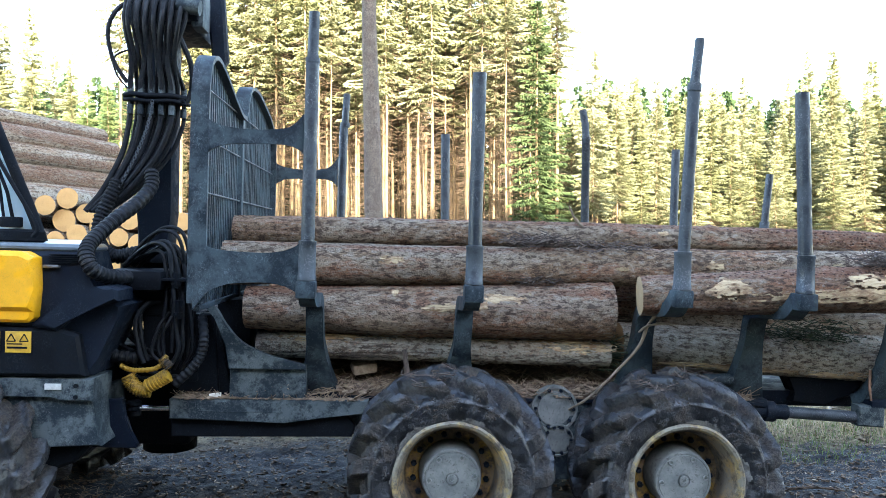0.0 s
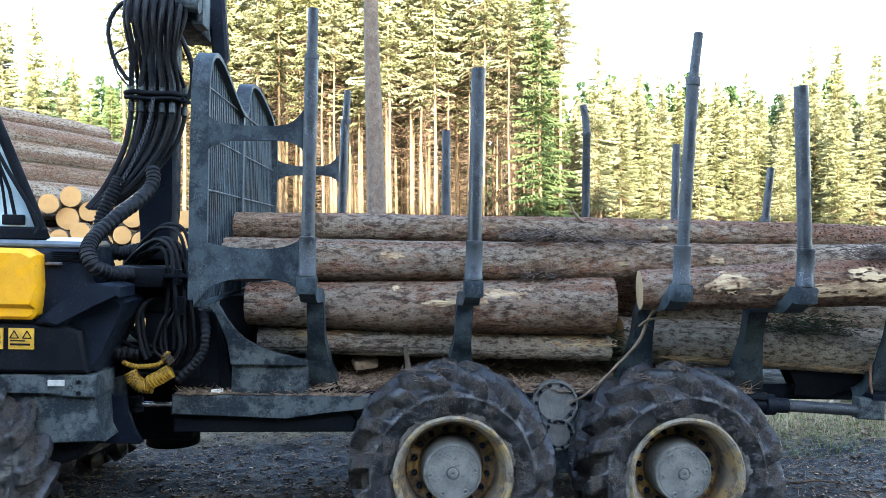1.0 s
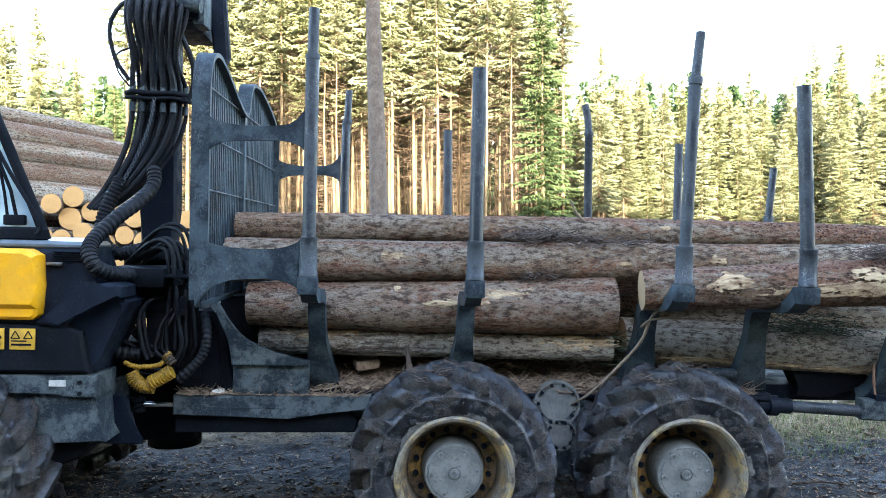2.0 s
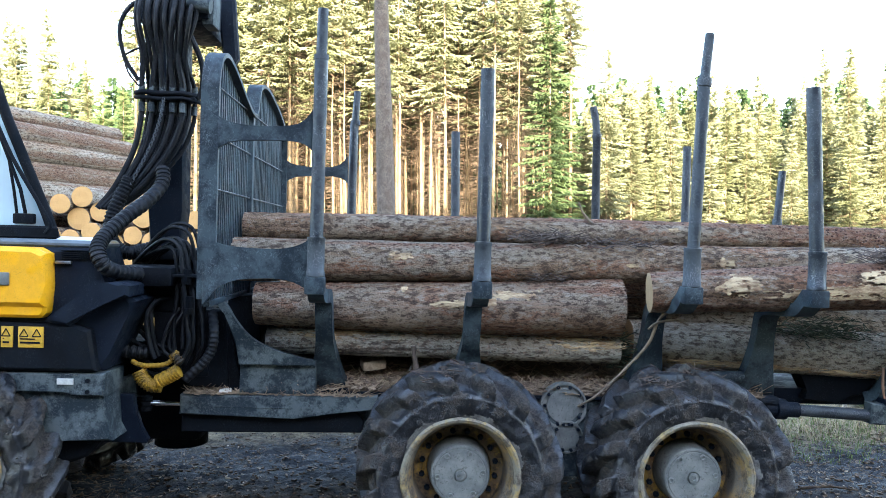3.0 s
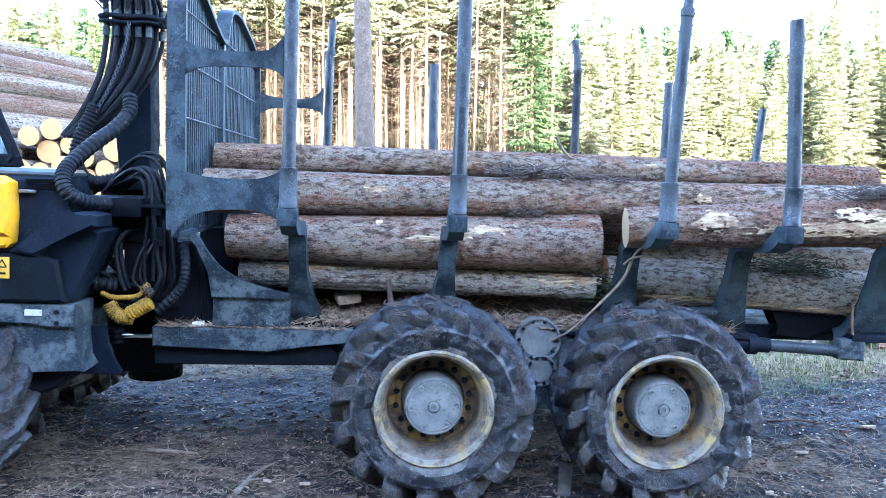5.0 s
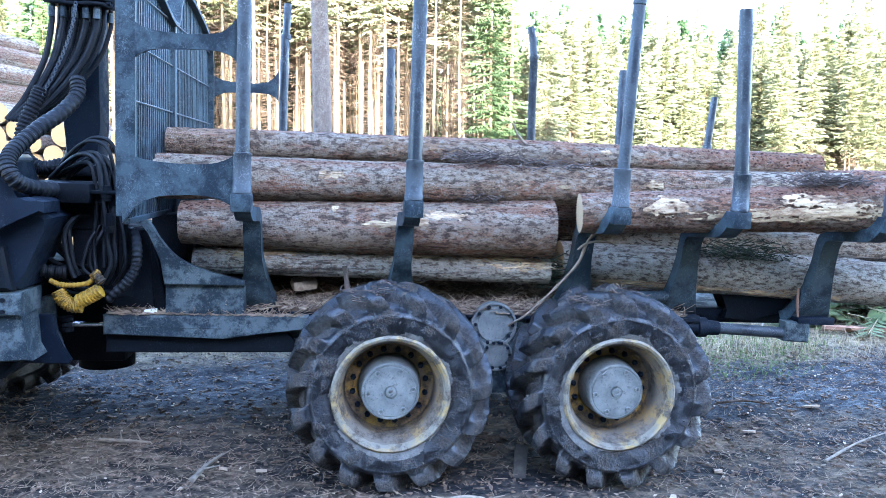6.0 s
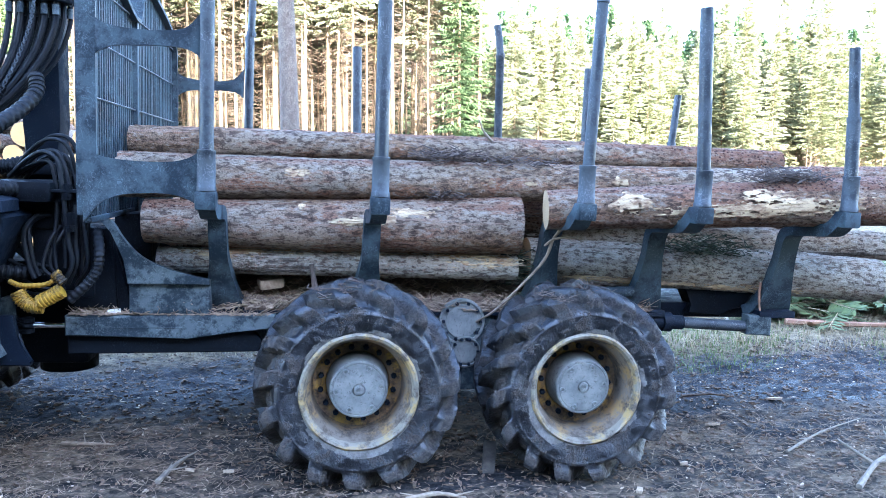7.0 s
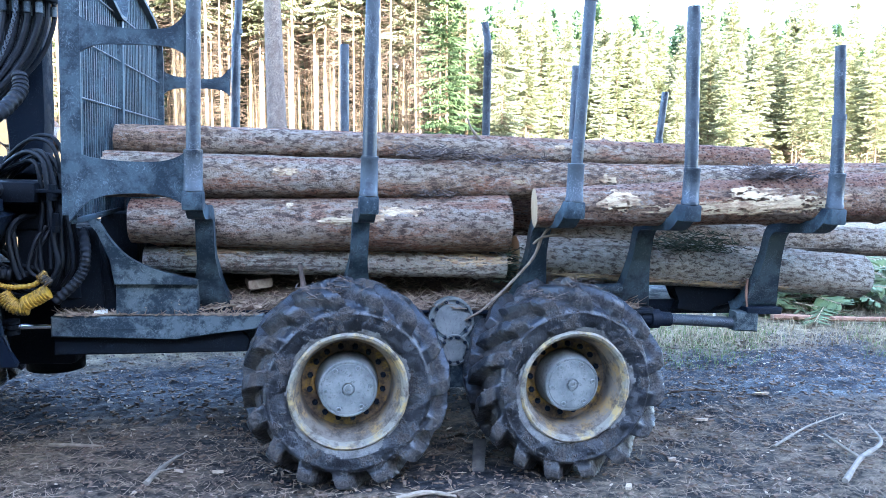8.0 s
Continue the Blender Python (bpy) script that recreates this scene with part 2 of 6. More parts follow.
def rim_mat(name, paint_c, mud_a, mud_b, lo, hi):
    t = Tree(name)
    a, f = t.noise(6.0, 7, 0.7), t.noise(60.0, 5, 0.7)
    col = t.mix(t.step(a, lo, hi), paint_c, mud_a)
    col = t.mix(t.step(t.noise(9.0, 7, 0.75), 0.47, 0.60), col, mud_b)
    return t.done(t.mix(t.step(f, 0.4, 0.7, 0, 0.45), col, mud_a), 0.75, 0, f, 0.6, 0.006)


RUBBER = rubber_mat()
MUD_LUMP = plain("stuck_mud", (0.075, 0.058, 0.047), (0.022, 0.017, 0.014), 30, 0.95, 0, 0.6)
CRUST = plain("dried_mud_crust", (0.15, 0.143, 0.13), (0.07, 0.064, 0.058), 24, 0.95, 0, 0.8)
RIM = rim_mat("yellow_disc", (0.38, 0.215, 0.03), (0.18, 0.115, 0.06), (0.05, 0.032, 0.02), 0.40, 0.53)
LIP = rim_mat("muddy_rim_lip", (0.30, 0.20, 0.065), (0.18, 0.158, 0.12), (0.05, 0.036, 0.025), 0.42, 0.52)
DISH = rim_mat("stained_rim_dish", (0.22, 0.13, 0.04), (0.125, 0.10, 0.074), (0.03, 0.020, 0.013), 0.40, 0.52)
ht = Tree("dusty_hub_grey")
ht_col = ht.mix(ht.step(ht.noise(8.0, 6, 0.7), 0.40, 0.60), (0.11, 0.117, 0.11), (0.18, 0.183, 0.168))
ht_col = ht.mix(ht.step(ht.noise(48.0, 5, 0.75), 0.56, 0.63, 0, 0.75), ht_col, (0.06, 0.058, 0.052))
HUB = ht.done(ht_col, 0.7, 0, ht.noise(70.0, 4, 0.7), 0.4, 0.005)


# ---------------------------------------------------------------- mesh tools
def finish(name, bm, mat, parent=None, label="", sharp=38):
    me = bpy.data.meshes.new(name)
    bmesh.ops.recalc_face_normals(bm, faces=bm.faces)
    bm.to_mesh(me)
    bm.free()
    me.materials.append(mat)
    me.shade_smooth()
    me.set_sharp_from_angle(angle=radians(sharp))
    ob = new(name, me)
    if parent is not None:
        ob.parent = parent
    return tagged(ob, label)


def part(name, bm, mat, parent, label=""):
    return finish(name, bm, mat, parent, label)


def raw(name, verts, faces, mat, parent=None, label="", smooth=False):
    me = bpy.data.meshes.new(name)
    me.from_pydata(verts, [], faces)
    me.materials.append(mat)
    if smooth:
        me.shade_smooth()
    ob = new(name, me)
    if parent is not None:
        ob.parent = parent
    return tagged(ob, label)


def share(name, source, parent, m):
    """Another object on the same mesh."""
    ob = new(name, source.data)
    ob.parent = parent
    ob.matrix_basis = m
    return ob


def bevel(bm, geom, width, segs=2):
    if width > 0:
        bmesh.ops.bevel(bm, geom=geom, offset=width, segments=segs, affect="EDGES", profile=0.6, clamp_overlap=True)


def box(bm, lo, hi, w=0.01, m=None):
    tmp = bmesh.new()
    bmesh.ops.create_cube(tmp, size=1.0)
    for v in tmp.verts:
        v.co = Vector([lo[i] + (v.co[i] + 0.5) * (hi[i] - lo[i]) for i in range(3)])
    bevel(tmp, tmp.edges[:], w)
    return merge(bm, tmp, m)


def merge(bm, tmp, m=None):
    if m is not None:
        tmp.transform(m)
    me = bpy.data.meshes.new("tmp")
    tmp.to_mesh(me)
    tmp.free()
    bm.from_mesh(me)
    bpy.data.meshes.remove(me)
    return bm


def plate(bm, pts, a, b, plane="xz", w=0.006):
    """A plate cut to an outline; a, b: its two faces along the third axis."""
    tmp = bmesh.new()
    def at(p, c):
        return (p[0], c, p[1]) if plane == "xz" else (c, p[0], p[1]) if plane == "yz" else (p[0], p[1], c)
    lo = [tmp.verts.new(at(p, a)) for p in pts]
    hi = [tmp.verts.new(at(p, b)) for p in pts]
    f = tmp.faces.new(lo)
    g = tmp.faces.new(hi)
    n = len(pts)
    for i in range(n):
        tmp.faces.new((lo[i], lo[(i + 1) % n], hi[(i + 1) % n], hi[i]))
    rim = [e for e in tmp.edges if any(x in (f, g) for x in e.link_faces)]
    bevel(tmp, rim, w, 1)
    bmesh.ops.triangulate(tmp, faces=[x for x in tmp.faces if len(x.verts) > 4])
    return merge(bm, tmp)


def smooth_path(pts, k=6):
    """A smooth line through the points."""
    p = [Vector(q) for q in pts]
    p = [2 * p[0] - p[1]] + p + [2 * p[-1] - p[-2]]
    out = []
    for i in range(1, len(p) - 2):
        for j in range(k):
            u = j / k
            out.append(0.5 * ((2 * p[i]) + (p[i + 1] - p[i - 1]) * u + (2 * p[i - 1] - 5 * p[i] + 4 * p[i + 1] - p[i + 2]) * u * u
                              + (3 * p[i] - p[i - 1] - 3 * p[i + 1] + p[i + 2]) * u ** 3))
    out.append(p[-2])
    return out


def tube(bm, pts, r, n=10, caps=True):
    """A round bar along a line; r: one radius or one for each point."""
    pts = [Vector(p) for p in pts]
    rs = r if isinstance(r, (list, tuple)) else [r] * len(pts)
    rings, side = [], None
    for i, p in enumerate(pts):
        d = (pts[min(i + 1, len(pts) - 1)] - pts[max(i - 1, 0)]).normalized()
        if side is None:
            side = d.orthogonal().normalized()
        side = (side - d * side.dot(d)).normalized()
        up = d.cross(side)
        rings.append([bm.verts.new(p + rs[i] * (math.cos(2 * math.pi * k / n) * side + math.sin(2 * math.pi * k / n) * up)) for k in range(n)])
    for a, b in zip(rings, rings[1:]):
        for k in range(n):
            bm.faces.new((a[k], a[(k + 1) % n], b[(k + 1) % n], b[k]))
    if caps:
        bm.faces.new(rings[0][::-1]), bm.faces.new(rings[-1])
    return bm


def lathe(bm, prof, n=48, bump=None):
    """Turns a profile of (radius, y) round the y axis."""
    rings = []
    for r, y in prof:
        if r < 1e-6:
            rings.append([bm.verts.new((0, y, 0))])
            continue
        ring = []
        for k in range(n):
            a = 2 * math.pi * k / n
            rr, yy = bump(r, y, a) if bump else (r, y)
            ring.append(bm.verts.new((rr * math.cos(a), yy, rr * math.sin(a))))
        rings.append(ring)
    for a, b in zip(rings, rings[1:]):
        for k in range(n):
            q = [a[k % len(a)], a[(k + 1) % len(a)], b[(k + 1) % len(b)], b[k % len(b)]]
            q = list(dict.fromkeys(q))
            if len(q) > 2:
                bm.faces.new(q)
    return bm


def thing(name, label, category, group="", m=None, kind=""):
    ob = new(name)
    ob.empty_display_size = 0.1
    if m is not None:
        ob.matrix_basis = m
    return tagged(ob, label, category, group, kind)


# ---------------------------------------------------------------- ground
def ground_z(x, y):
    z = -0.178 * math.tanh(x / 6.0) + 0.035 * noise.noise((x * 0.6, y * 0.6, 0)) + 0.02 * noise.noise((x * 2.3, y * 2.3, 3))
    z += 0.022 * noise.noise((x * 5, y * 7, 5)) + 0.013 * noise.noise((x * 13, y * 15, 8))
    rut = math.exp(-((y - 2.75 + 0.2 * math.sin(x * 0.5)) / 0.55) ** 2)
    bank = 0.5 + 0.5 * math.tanh((y - 3.75 - 0.25 * math.sin(x * 0.9)) * 2.5)
    z += -0.07 * rut + 0.10 * bank * math.exp(-max(0, y - 4) / 9)
    if -9 < x < 12 and -3 < y < 9:
        churn = 0.25 + 0.75 * math.exp(-((y - 2.5) / 1.1) ** 2)
        z += churn * (0.075 * (0.25 - abs(noise.noise((x * 1.7, y * 4.5, 11)))) + 0.045 * (0.25 - abs(noise.noise((x * 4.2, y * 9, 21)))) + 0.014 * noise.noise((x * 22, y * 26, 4)))
    return z


def make_ground():
    far = [1.5, 4, 8, 14, 22, 34, 50, 75, 110, 170, 280, 500, 900, 1600]
    fx = [-9 + 0.05 * i for i in range(421)]
    fy = [-3 + 0.04 * i for i in range(213)] + [5.5 + 0.1 * i for i in range(1, 36)]
    xs = [fx[0] - f for f in far[::-1]] + fx + [fx[-1] + f for f in far]
    ys = [fy[0] - f for f in far[::-1]] + fy + [fy[-1] + f for f in far]
    verts = [(x, y, ground_z(x, y)) for y in ys for x in xs]
    w = len(xs)
    faces = [(j * w + i, j * w + i + 1, j * w + w + i + 1, j * w + w + i) for j in range(len(ys) - 1) for i in range(w - 1)]
    ob = raw("ground", verts, faces, GROUND, smooth=True)
    return tagged(ob, "churned dark forest mud with brown needle litter", "ground", kind="structure")


make_ground()

# ---------------------------------------------------------------- the forwarder
forwarder = thing("forwarder", "muddy dark forwarder with yellow panel, loaded with spruce logs", "forestry machine", m=V.copy())


def tyre_bump(r, y, a):
    """Slanting lugs in two rows, staggered, running out over the shoulders, with scooped hollows between them."""
    mid, half, count = 0.31, 0.31, 15
    u = (y - mid) / half
    s = 1 if u > 0 else -1
    ph = (a / (2 * math.pi) * count + (0.5 if s > 0 else 0.0) + 1.05 * abs(u) ** 1.3) % 1.0
    wide = 0.205 + 0.05 * min(1.0, abs(u))
    lug = min(1.0, max(0.0, (wide + 0.015 - abs(ph - 0.5)) / 0.085))
    lug = lug * lug * (3 - 2 * lug)
    k = max(0.0, min(1.0, (r - 0.515) / 0.07))
    k = k * k * (3 - 2 * k)
    p = Vector((math.cos(a) * r, y, math.sin(a) * r))
    rough = 0.012 * noise.noise(p * 6) + 0.008 * noise.noise(p * 15) + 0.007 * noise.noise(p * 34) * (1 - 0.6 * lug)
    clog = 0.02 * max(0.0, noise.noise(p * 3.5)) * (1 - lug)
    out = s * (0.066 * lug - 0.022) * k * min(1.0, max(0.0, (abs(u) - 0.55) / 0.25))
    ridge = 0.006 * s * math.exp(-((r - 0.503) / 0.008) ** 2)
    return r + k * (0.088 * lug - 0.036 + clog) + rough * (0.3 + 0.7 * k), y + out + rough * 0.8 + ridge


TYRE_PROF = [(0.355, 0.075), (0.375, 0.045), (0.39, 0.036), (0.41, 0.028), (0.43, 0.021), (0.45, 0.016), (0.47, 0.013), (0.485, 0.012), (0.495, 0.0122), (0.503, 0.013), (0.511, 0.0145), (0.52, 0.016), (0.534, 0.021), (0.548, 0.028),
             (0.56, 0.037), (0.572, 0.047), (0.582, 0.058), (0.592, 0.072)] + [(0.605 + 0.016 * (1 - ((i - 12) / 12) ** 2), 0.10 + 0.0175 * i) for i in range(25)]
TYRE_PROF += [(r, 0.62 - y) for r, y in TYRE_PROF[17::-1]]


def make_wheel():
    """A wheel that faces -y, its outer side in y = 0."""
    w = new("wheel")
    w.parent = forwarder
    tagged(w, "mud-caked forestry wheel with yellow rim")
    bm = lathe(bmesh.new(), TYRE_PROF, 360, tyre_bump)
    finish("tyre", bm, RUBBER, w, "black lugged tyre caked with mud", 62)
    rng = random.Random(8)
    vs, fs = [], []
    while len(vs) < 5 * 520:
        r, y = TYRE_PROF[rng.randrange(6, 30)]
        a = rng.uniform(0, 6.283)
        if noise.noise((3 * math.cos(a), y * 7, 3 * math.sin(a))) < rng.uniform(-0.15, 0.25):
            continue
        rr, yy = tyre_bump(r, y, a)
        c = Vector((rr * math.cos(a), yy, rr * math.sin(a)))
        k = 0.0 if r > 0.60 else 1.0
        n = Vector((math.cos(a) * (1 - 0.7 * k), -k, math.sin(a) * (1 - 0.7 * k))).normalized()
        side, size, b = n.orthogonal().normalized(), rng.choice((0.004, 0.006, 0.008, 0.012)), len(vs)
        for q in range(4):
            w4 = q * 1.571 + rng.uniform(-0.5, 0.5)
            vs.append(tuple(c + size * rng.uniform(0.6, 1.4) * (math.cos(w4) * side + math.sin(w4) * n.cross(side)) - 0.004 * n))
        vs.append(tuple(c + n * size * rng.uniform(0.3, 0.8)))
        fs += [(b + q, b + (q + 1) % 4, b + 4) for q in range(4)]
    tagged(raw("stuck_mud", vs, fs, MUD_LUMP, w, "crumbs of brown mud stuck on the rubber"), kind="stuff")
    vs, fs, idx = [], [], {}
    for i in range(200):
        for j in range(7):
            a, r = 2 * math.pi * i / 200, 0.380 + 0.008 * j
            c, q = math.cos(a), math.sin(a)
            if noise.noise((c * 1.5, q * 1.5, 3)) + 0.3 * noise.noise((c * 3.5, q * 3.5, r * 9)) + 0.28 * noise.noise((c * 17, q * 17, r * 40)) + 0.3 - 0.11 * j > 0:
                idx[i, j] = len(vs)
                y = 0.040 - 0.115 * math.sin(min(1.0, (r - 0.38) / 0.11) * 1.45) * 0.25 - 0.010 + 0.006 * noise.noise((c * 14, q * 14, r * 14))
                vs.append((r * c, y, r * q))
    for i, j in idx:
        q4 = [(i, j), ((i + 1) % 200, j), ((i + 1) % 200, j + 1), (i, j + 1)]
        if all(k in idx for k in q4):
            fs.append([idx[k] for k in q4])
    tagged(raw("mud_crust", vs, fs, CRUST, w, "pale dried mud crust round the rim", smooth=True), kind="stuff")
    bm = lathe(bmesh.new(), [(0.356, 0.09), (0.376, 0.045), (0.38, 0.026), (0.366, 0.012), (0.35, 0.018), (0.338, 0.045), (0.336, 0.06)], 72,
               lambda r, y, a: (r + 0.004 * noise.noise((9 * math.cos(a), 9 * math.sin(a), y * 20)), y + 0.004 * noise.noise((7 * math.cos(a), 7 * math.sin(a), 4))))
    part("rim_lip", bm, LIP, w, "rim edge crusted with pale mud")
    bm = lathe(bmesh.new(), [(0.337, 0.055), (0.325, 0.10), (0.308, 0.13), (0.30, 0.2), (0.295, 0.26), (0.288, 0.272)], 72)
    part("rim_dish", bm, DISH, w, "deep rim dish stained with brown mud")
    bm = lathe(bmesh.new(), [(0.29, 0.262), (0.28, 0.268), (0.215, 0.27), (0.2, 0.285), (0.0, 0.285)], 72)
    part("bolt_ring", bm, RIM, w, "yellow wheel disc")
    bm = lathe(bmesh.new(), [(0.205, 0.285), (0.2, 0.2), (0.188, 0.13), (0.188, 0.105), (0.182, 0.096), (0.172, 0.0945), (0.170, 0.098), (0.164, 0.098), (0.162, 0.0935), (0.042, 0.09), (0.040, 0.098), (0.032, 0.098), (0.030, 0.082), (0.014, 0.08), (0.012, 0.09), (0, 0.09)], 56)
    part("hub_cap", bm, HUB, w, "round grey hub cap")
    bolt = None
    for i in range(16):
        a = 2 * math.pi * i / 16
        m = pose(0.243 * math.cos(a), 0.262, 0.243 * math.sin(a))
        if bolt is None:
            bolt = part("wheel_bolt", lathe(bmesh.new(), [(0, -0.022), (0.014, -0.022), (0.020, -0.012), (0.020, 0.016)], 6), DARK, w)
            bolt.matrix_basis = m
        else:
            share("wheel_bolt", bolt, w, m)
    cap = None
    for i in range(6):
        a = 2 * math.pi * (i + 0.3) / 6
        m = pose(0.145 * math.cos(a), 0.088, 0.145 * math.sin(a))
        if cap is None:
            cap = part("cap_screw", lathe(bmesh.new(), [(0, 0.002), (0.009, 0.002), (0.010, -0.006), (0.017, -0.006), (0.019, 0.002), (0.019, 0.014)], 10), HUB, w)
            cap.matrix_basis = m
        else:
            share("cap_screw", cap, w, m)
    return w


wheel = make_wheel()
wheel.matrix_basis = pose(0, 0, 0.665, 0, 12, 0)
for i, (x, y, z, turn) in enumerate([(1.497, 0, 0.668, 71), (-3.17, 0.0, 0.665, 40), (-4.68, 0.0, 0.665, 95)]):
    copy_thing(wheel, pose(x, y, z, 0, turn, 0))
for i, x in enumerate([0, 1.497, -3.17, -4.68]):
    copy_thing(wheel, pose(x, 2.72, 0.667, 0, 33 * i, 180))


# ---------------------------------------------------------------- rear frame
MID = 1.36            # the machine's centre line


def both(y0, y1):
    """The near span and its mirror image beyond the centre line."""
    return ((y0, y1), (2 * MID - y1, 2 * MID - y0))


bm = bmesh.new()
box(bm, (-1.9, 0.78, 0.76), (2.35, 1.94, 1.08), 0.02)
rear_frame = part("rear_frame", bm, DARK, forwarder, "dark welded steel chassis beam")
for y0, y1 in both(0.58, 0.80):
    bm = bmesh.new()
    plate(bm, [(-1.9, 0.90), (-1.9, 1.035), (-0.55, 1.05), (-0.55, 0.95), (-0.86, 0.925), (-1.12, 0.885)], y0, y1, w=0.012)
    box(bm, (-1.86, y0 - 0.006, 0.985), (-1.72, y0 + 0.01, 1.02), 0.004)
    box(bm, (-1.70, y0 - 0.004, 0.955), (-1.16, y0 + 0.01, 0.962), 0.001)
    tube(bm, [(-1.05, y0 - 0.012, 0.955), (-1.05, y0 + 0.02, 0.955)], 0.048, 20)
    tube(bm, [(-1.79, y0 - 0.014, 1.0), (-1.79, y0 + 0.02, 1.0)], 0.026, 14)
    rail = part("side_rail", bm, DUSTY, forwarder, "dusty grey side rail")
    bm = bmesh.new()
    plate(bm, [(-1.9, 0.765), (-1.9, 0.90), (-1.12, 0.885), (-0.86, 0.92), (-0.70, 0.93), (-0.64, 0.86), (-0.66, 0.78)], y0 + 0.06, y1 + 0.06 if y0 < 1 else y1 - 0.06, w=0.008)
    part("lower_beam", bm, BLACK, forwarder)
    bm = bmesh.new()
    plate(bm, [(-0.80, 0.80), (-0.80, 1.035), (2.3, 1.035), (2.3, 0.95), (0.9, 0.80)], y0 + 0.1, y0 + 0.14, w=0.006)
    part("frame_web", bm, DUSTY, forwarder)
    bm = bmesh.new()
    box(bm, (-1.45, y0 + 0.07, 1.04), (2.3, y0 + 0.28, 1.065), 0.006)
    part("deck_edge", bm, DARK, forwarder)

# bogie case between the wheels
bm = bmesh.new()
plate(bm, [(-0.1, 0.52), (-0.1, 0.80), (0.4, 0.88), (0.62, 0.98), (0.92, 0.98), (1.1, 0.88), (1.6, 0.80), (1.6, 0.52), (0.95, 0.50), (0.55, 0.50)], 0.635, 0.92, w=0.03)
bogie = part("bogie_case", bm, DUSTY, forwarder, "grey bogie housing between the wheels")
for x, z, r, y in ((0.76, 1.0, 0.165, 0.628), (0.79, 0.78, 0.115, 0.622), (0.97, 0.86, 0.05, 0.622)):
    bm = bmesh.new()
    lathe(bm, [(0, 0), (r * 0.72, 0.0), (r * 0.74, 0.008), (r * 0.88, 0.008), (r * 0.9, -0.006), (r, -0.006), (r, 0.05)], 36)
    cover = part("bogie_cover", bm, HUB, bogie, "round grey gear cover with bolts")
    cover.matrix_basis = pose(x, y, z)
    for i in range(10 if r > 0.1 else 0):
        a = 2 * math.pi * i / 10
        tmp = lathe(bmesh.new(), [(0, -0.016), (0.011, -0.016), (0.013, -0.01), (0.013, 0.01)], 6)
        tmp.transform(pose(r * 0.82 * math.cos(a) + x, y, r * 0.82 * math.sin(a) + z))
        part("cover_bolt", tmp, DARK, bogie)

# bunks: a U of steel plate, then a crank outwards that carries the stake
NEAR = [(0.80, 1.06), (0.74, 1.10), (0.68, 1.2), (0.645, 1.3), (0.575, 1.41), (0.525, 1.51), (0.50, 1.61), (0.488, 1.685), (0.455, 1.735), (0.39, 1.755), (0.20, 1.765), (0.11, 1.78), (0.05, 1.82), (0.012, 1.87)]


DEEP = [(0.84, 1.06), (0.79, 1.10), (0.745, 1.2), (0.705, 1.32), (0.67, 1.45), (0.645, 1.56), (0.625, 1.65), (0.585, 1.71), (0.52, 1.735), (0.36, 1.745), (0.20, 1.755), (0.12, 1.77), (0.055, 1.82), (0.012, 1.87)]


def make_bunk(x, lean, shape, half0, name="bunk"):
    """x: the stake's place along the machine."""
    bk = new(name)
    bk.parent = forwarder
    tagged(bk, "worn slate-blue loading bunk")
    for side in (0, 1):
        bm = bmesh.new()
        prev, inner, outer = None, [], []
        line = smooth_path([(0, y, z) for y, z in shape], 2)
        for i, p in enumerate(line):
            d = (line[min(i + 1, len(line) - 1)] - line[max(i - 1, 0)]).normalized()
            nrm = Vector((0, -d.z, d.y))
            t = 0.045
            u = i / (len(line) - 1)
            half = half0 - 0.008 + 0.125 * max(0, 1 - u / 0.36) ** 1.5 - 0.02 * max(0, u - 0.5)
            cx = x + lean * (1 - u) ** 1.2
            ring = []
            for a, b in ((-1, -1), (1, -1), (1, 1), (-1, 1)):
                q = p + nrm * (b * t) + Vector((cx + a * half, 0, 0))
                if side:
                    q.y = 2 * MID - q.y
                ring.append(bm.verts.new(q))
            if prev:
                for k in range(4):
                    bm.faces.new((prev[k], prev[(k + 1) % 4], ring[(k + 1) % 4], ring[k]))
            else:
                bm.faces.new(ring)
            prev = ring
        bm.faces.new(prev)
        bevel(bm, [e for e in bm.edges if len(e.link_faces) == 2 and e.calc_face_angle(0) > 0.9], 0.008, 1)
        part("bunk_arm", bm, SLATE, bk, "scratched slate-blue cranked arm")
        bm = bmesh.new()
        y = 0.62 if not side else 2 * MID - 0.86
        box(bm, (x + lean - 0.15, y + 0.04, 1.03), (x + lean + 0.15, y + 0.24, 1.085), 0.01)
        part("bunk_foot", bm, DARK, bk)
    bm = bmesh.new()
    box(bm, (x + lean - 0.06, 0.84, 1.05), (x + lean + 0.06, 2 * MID - 0.84, 1.17), 0.012)
    part("bunk_beam", bm, SLATE, bk)
    return bk


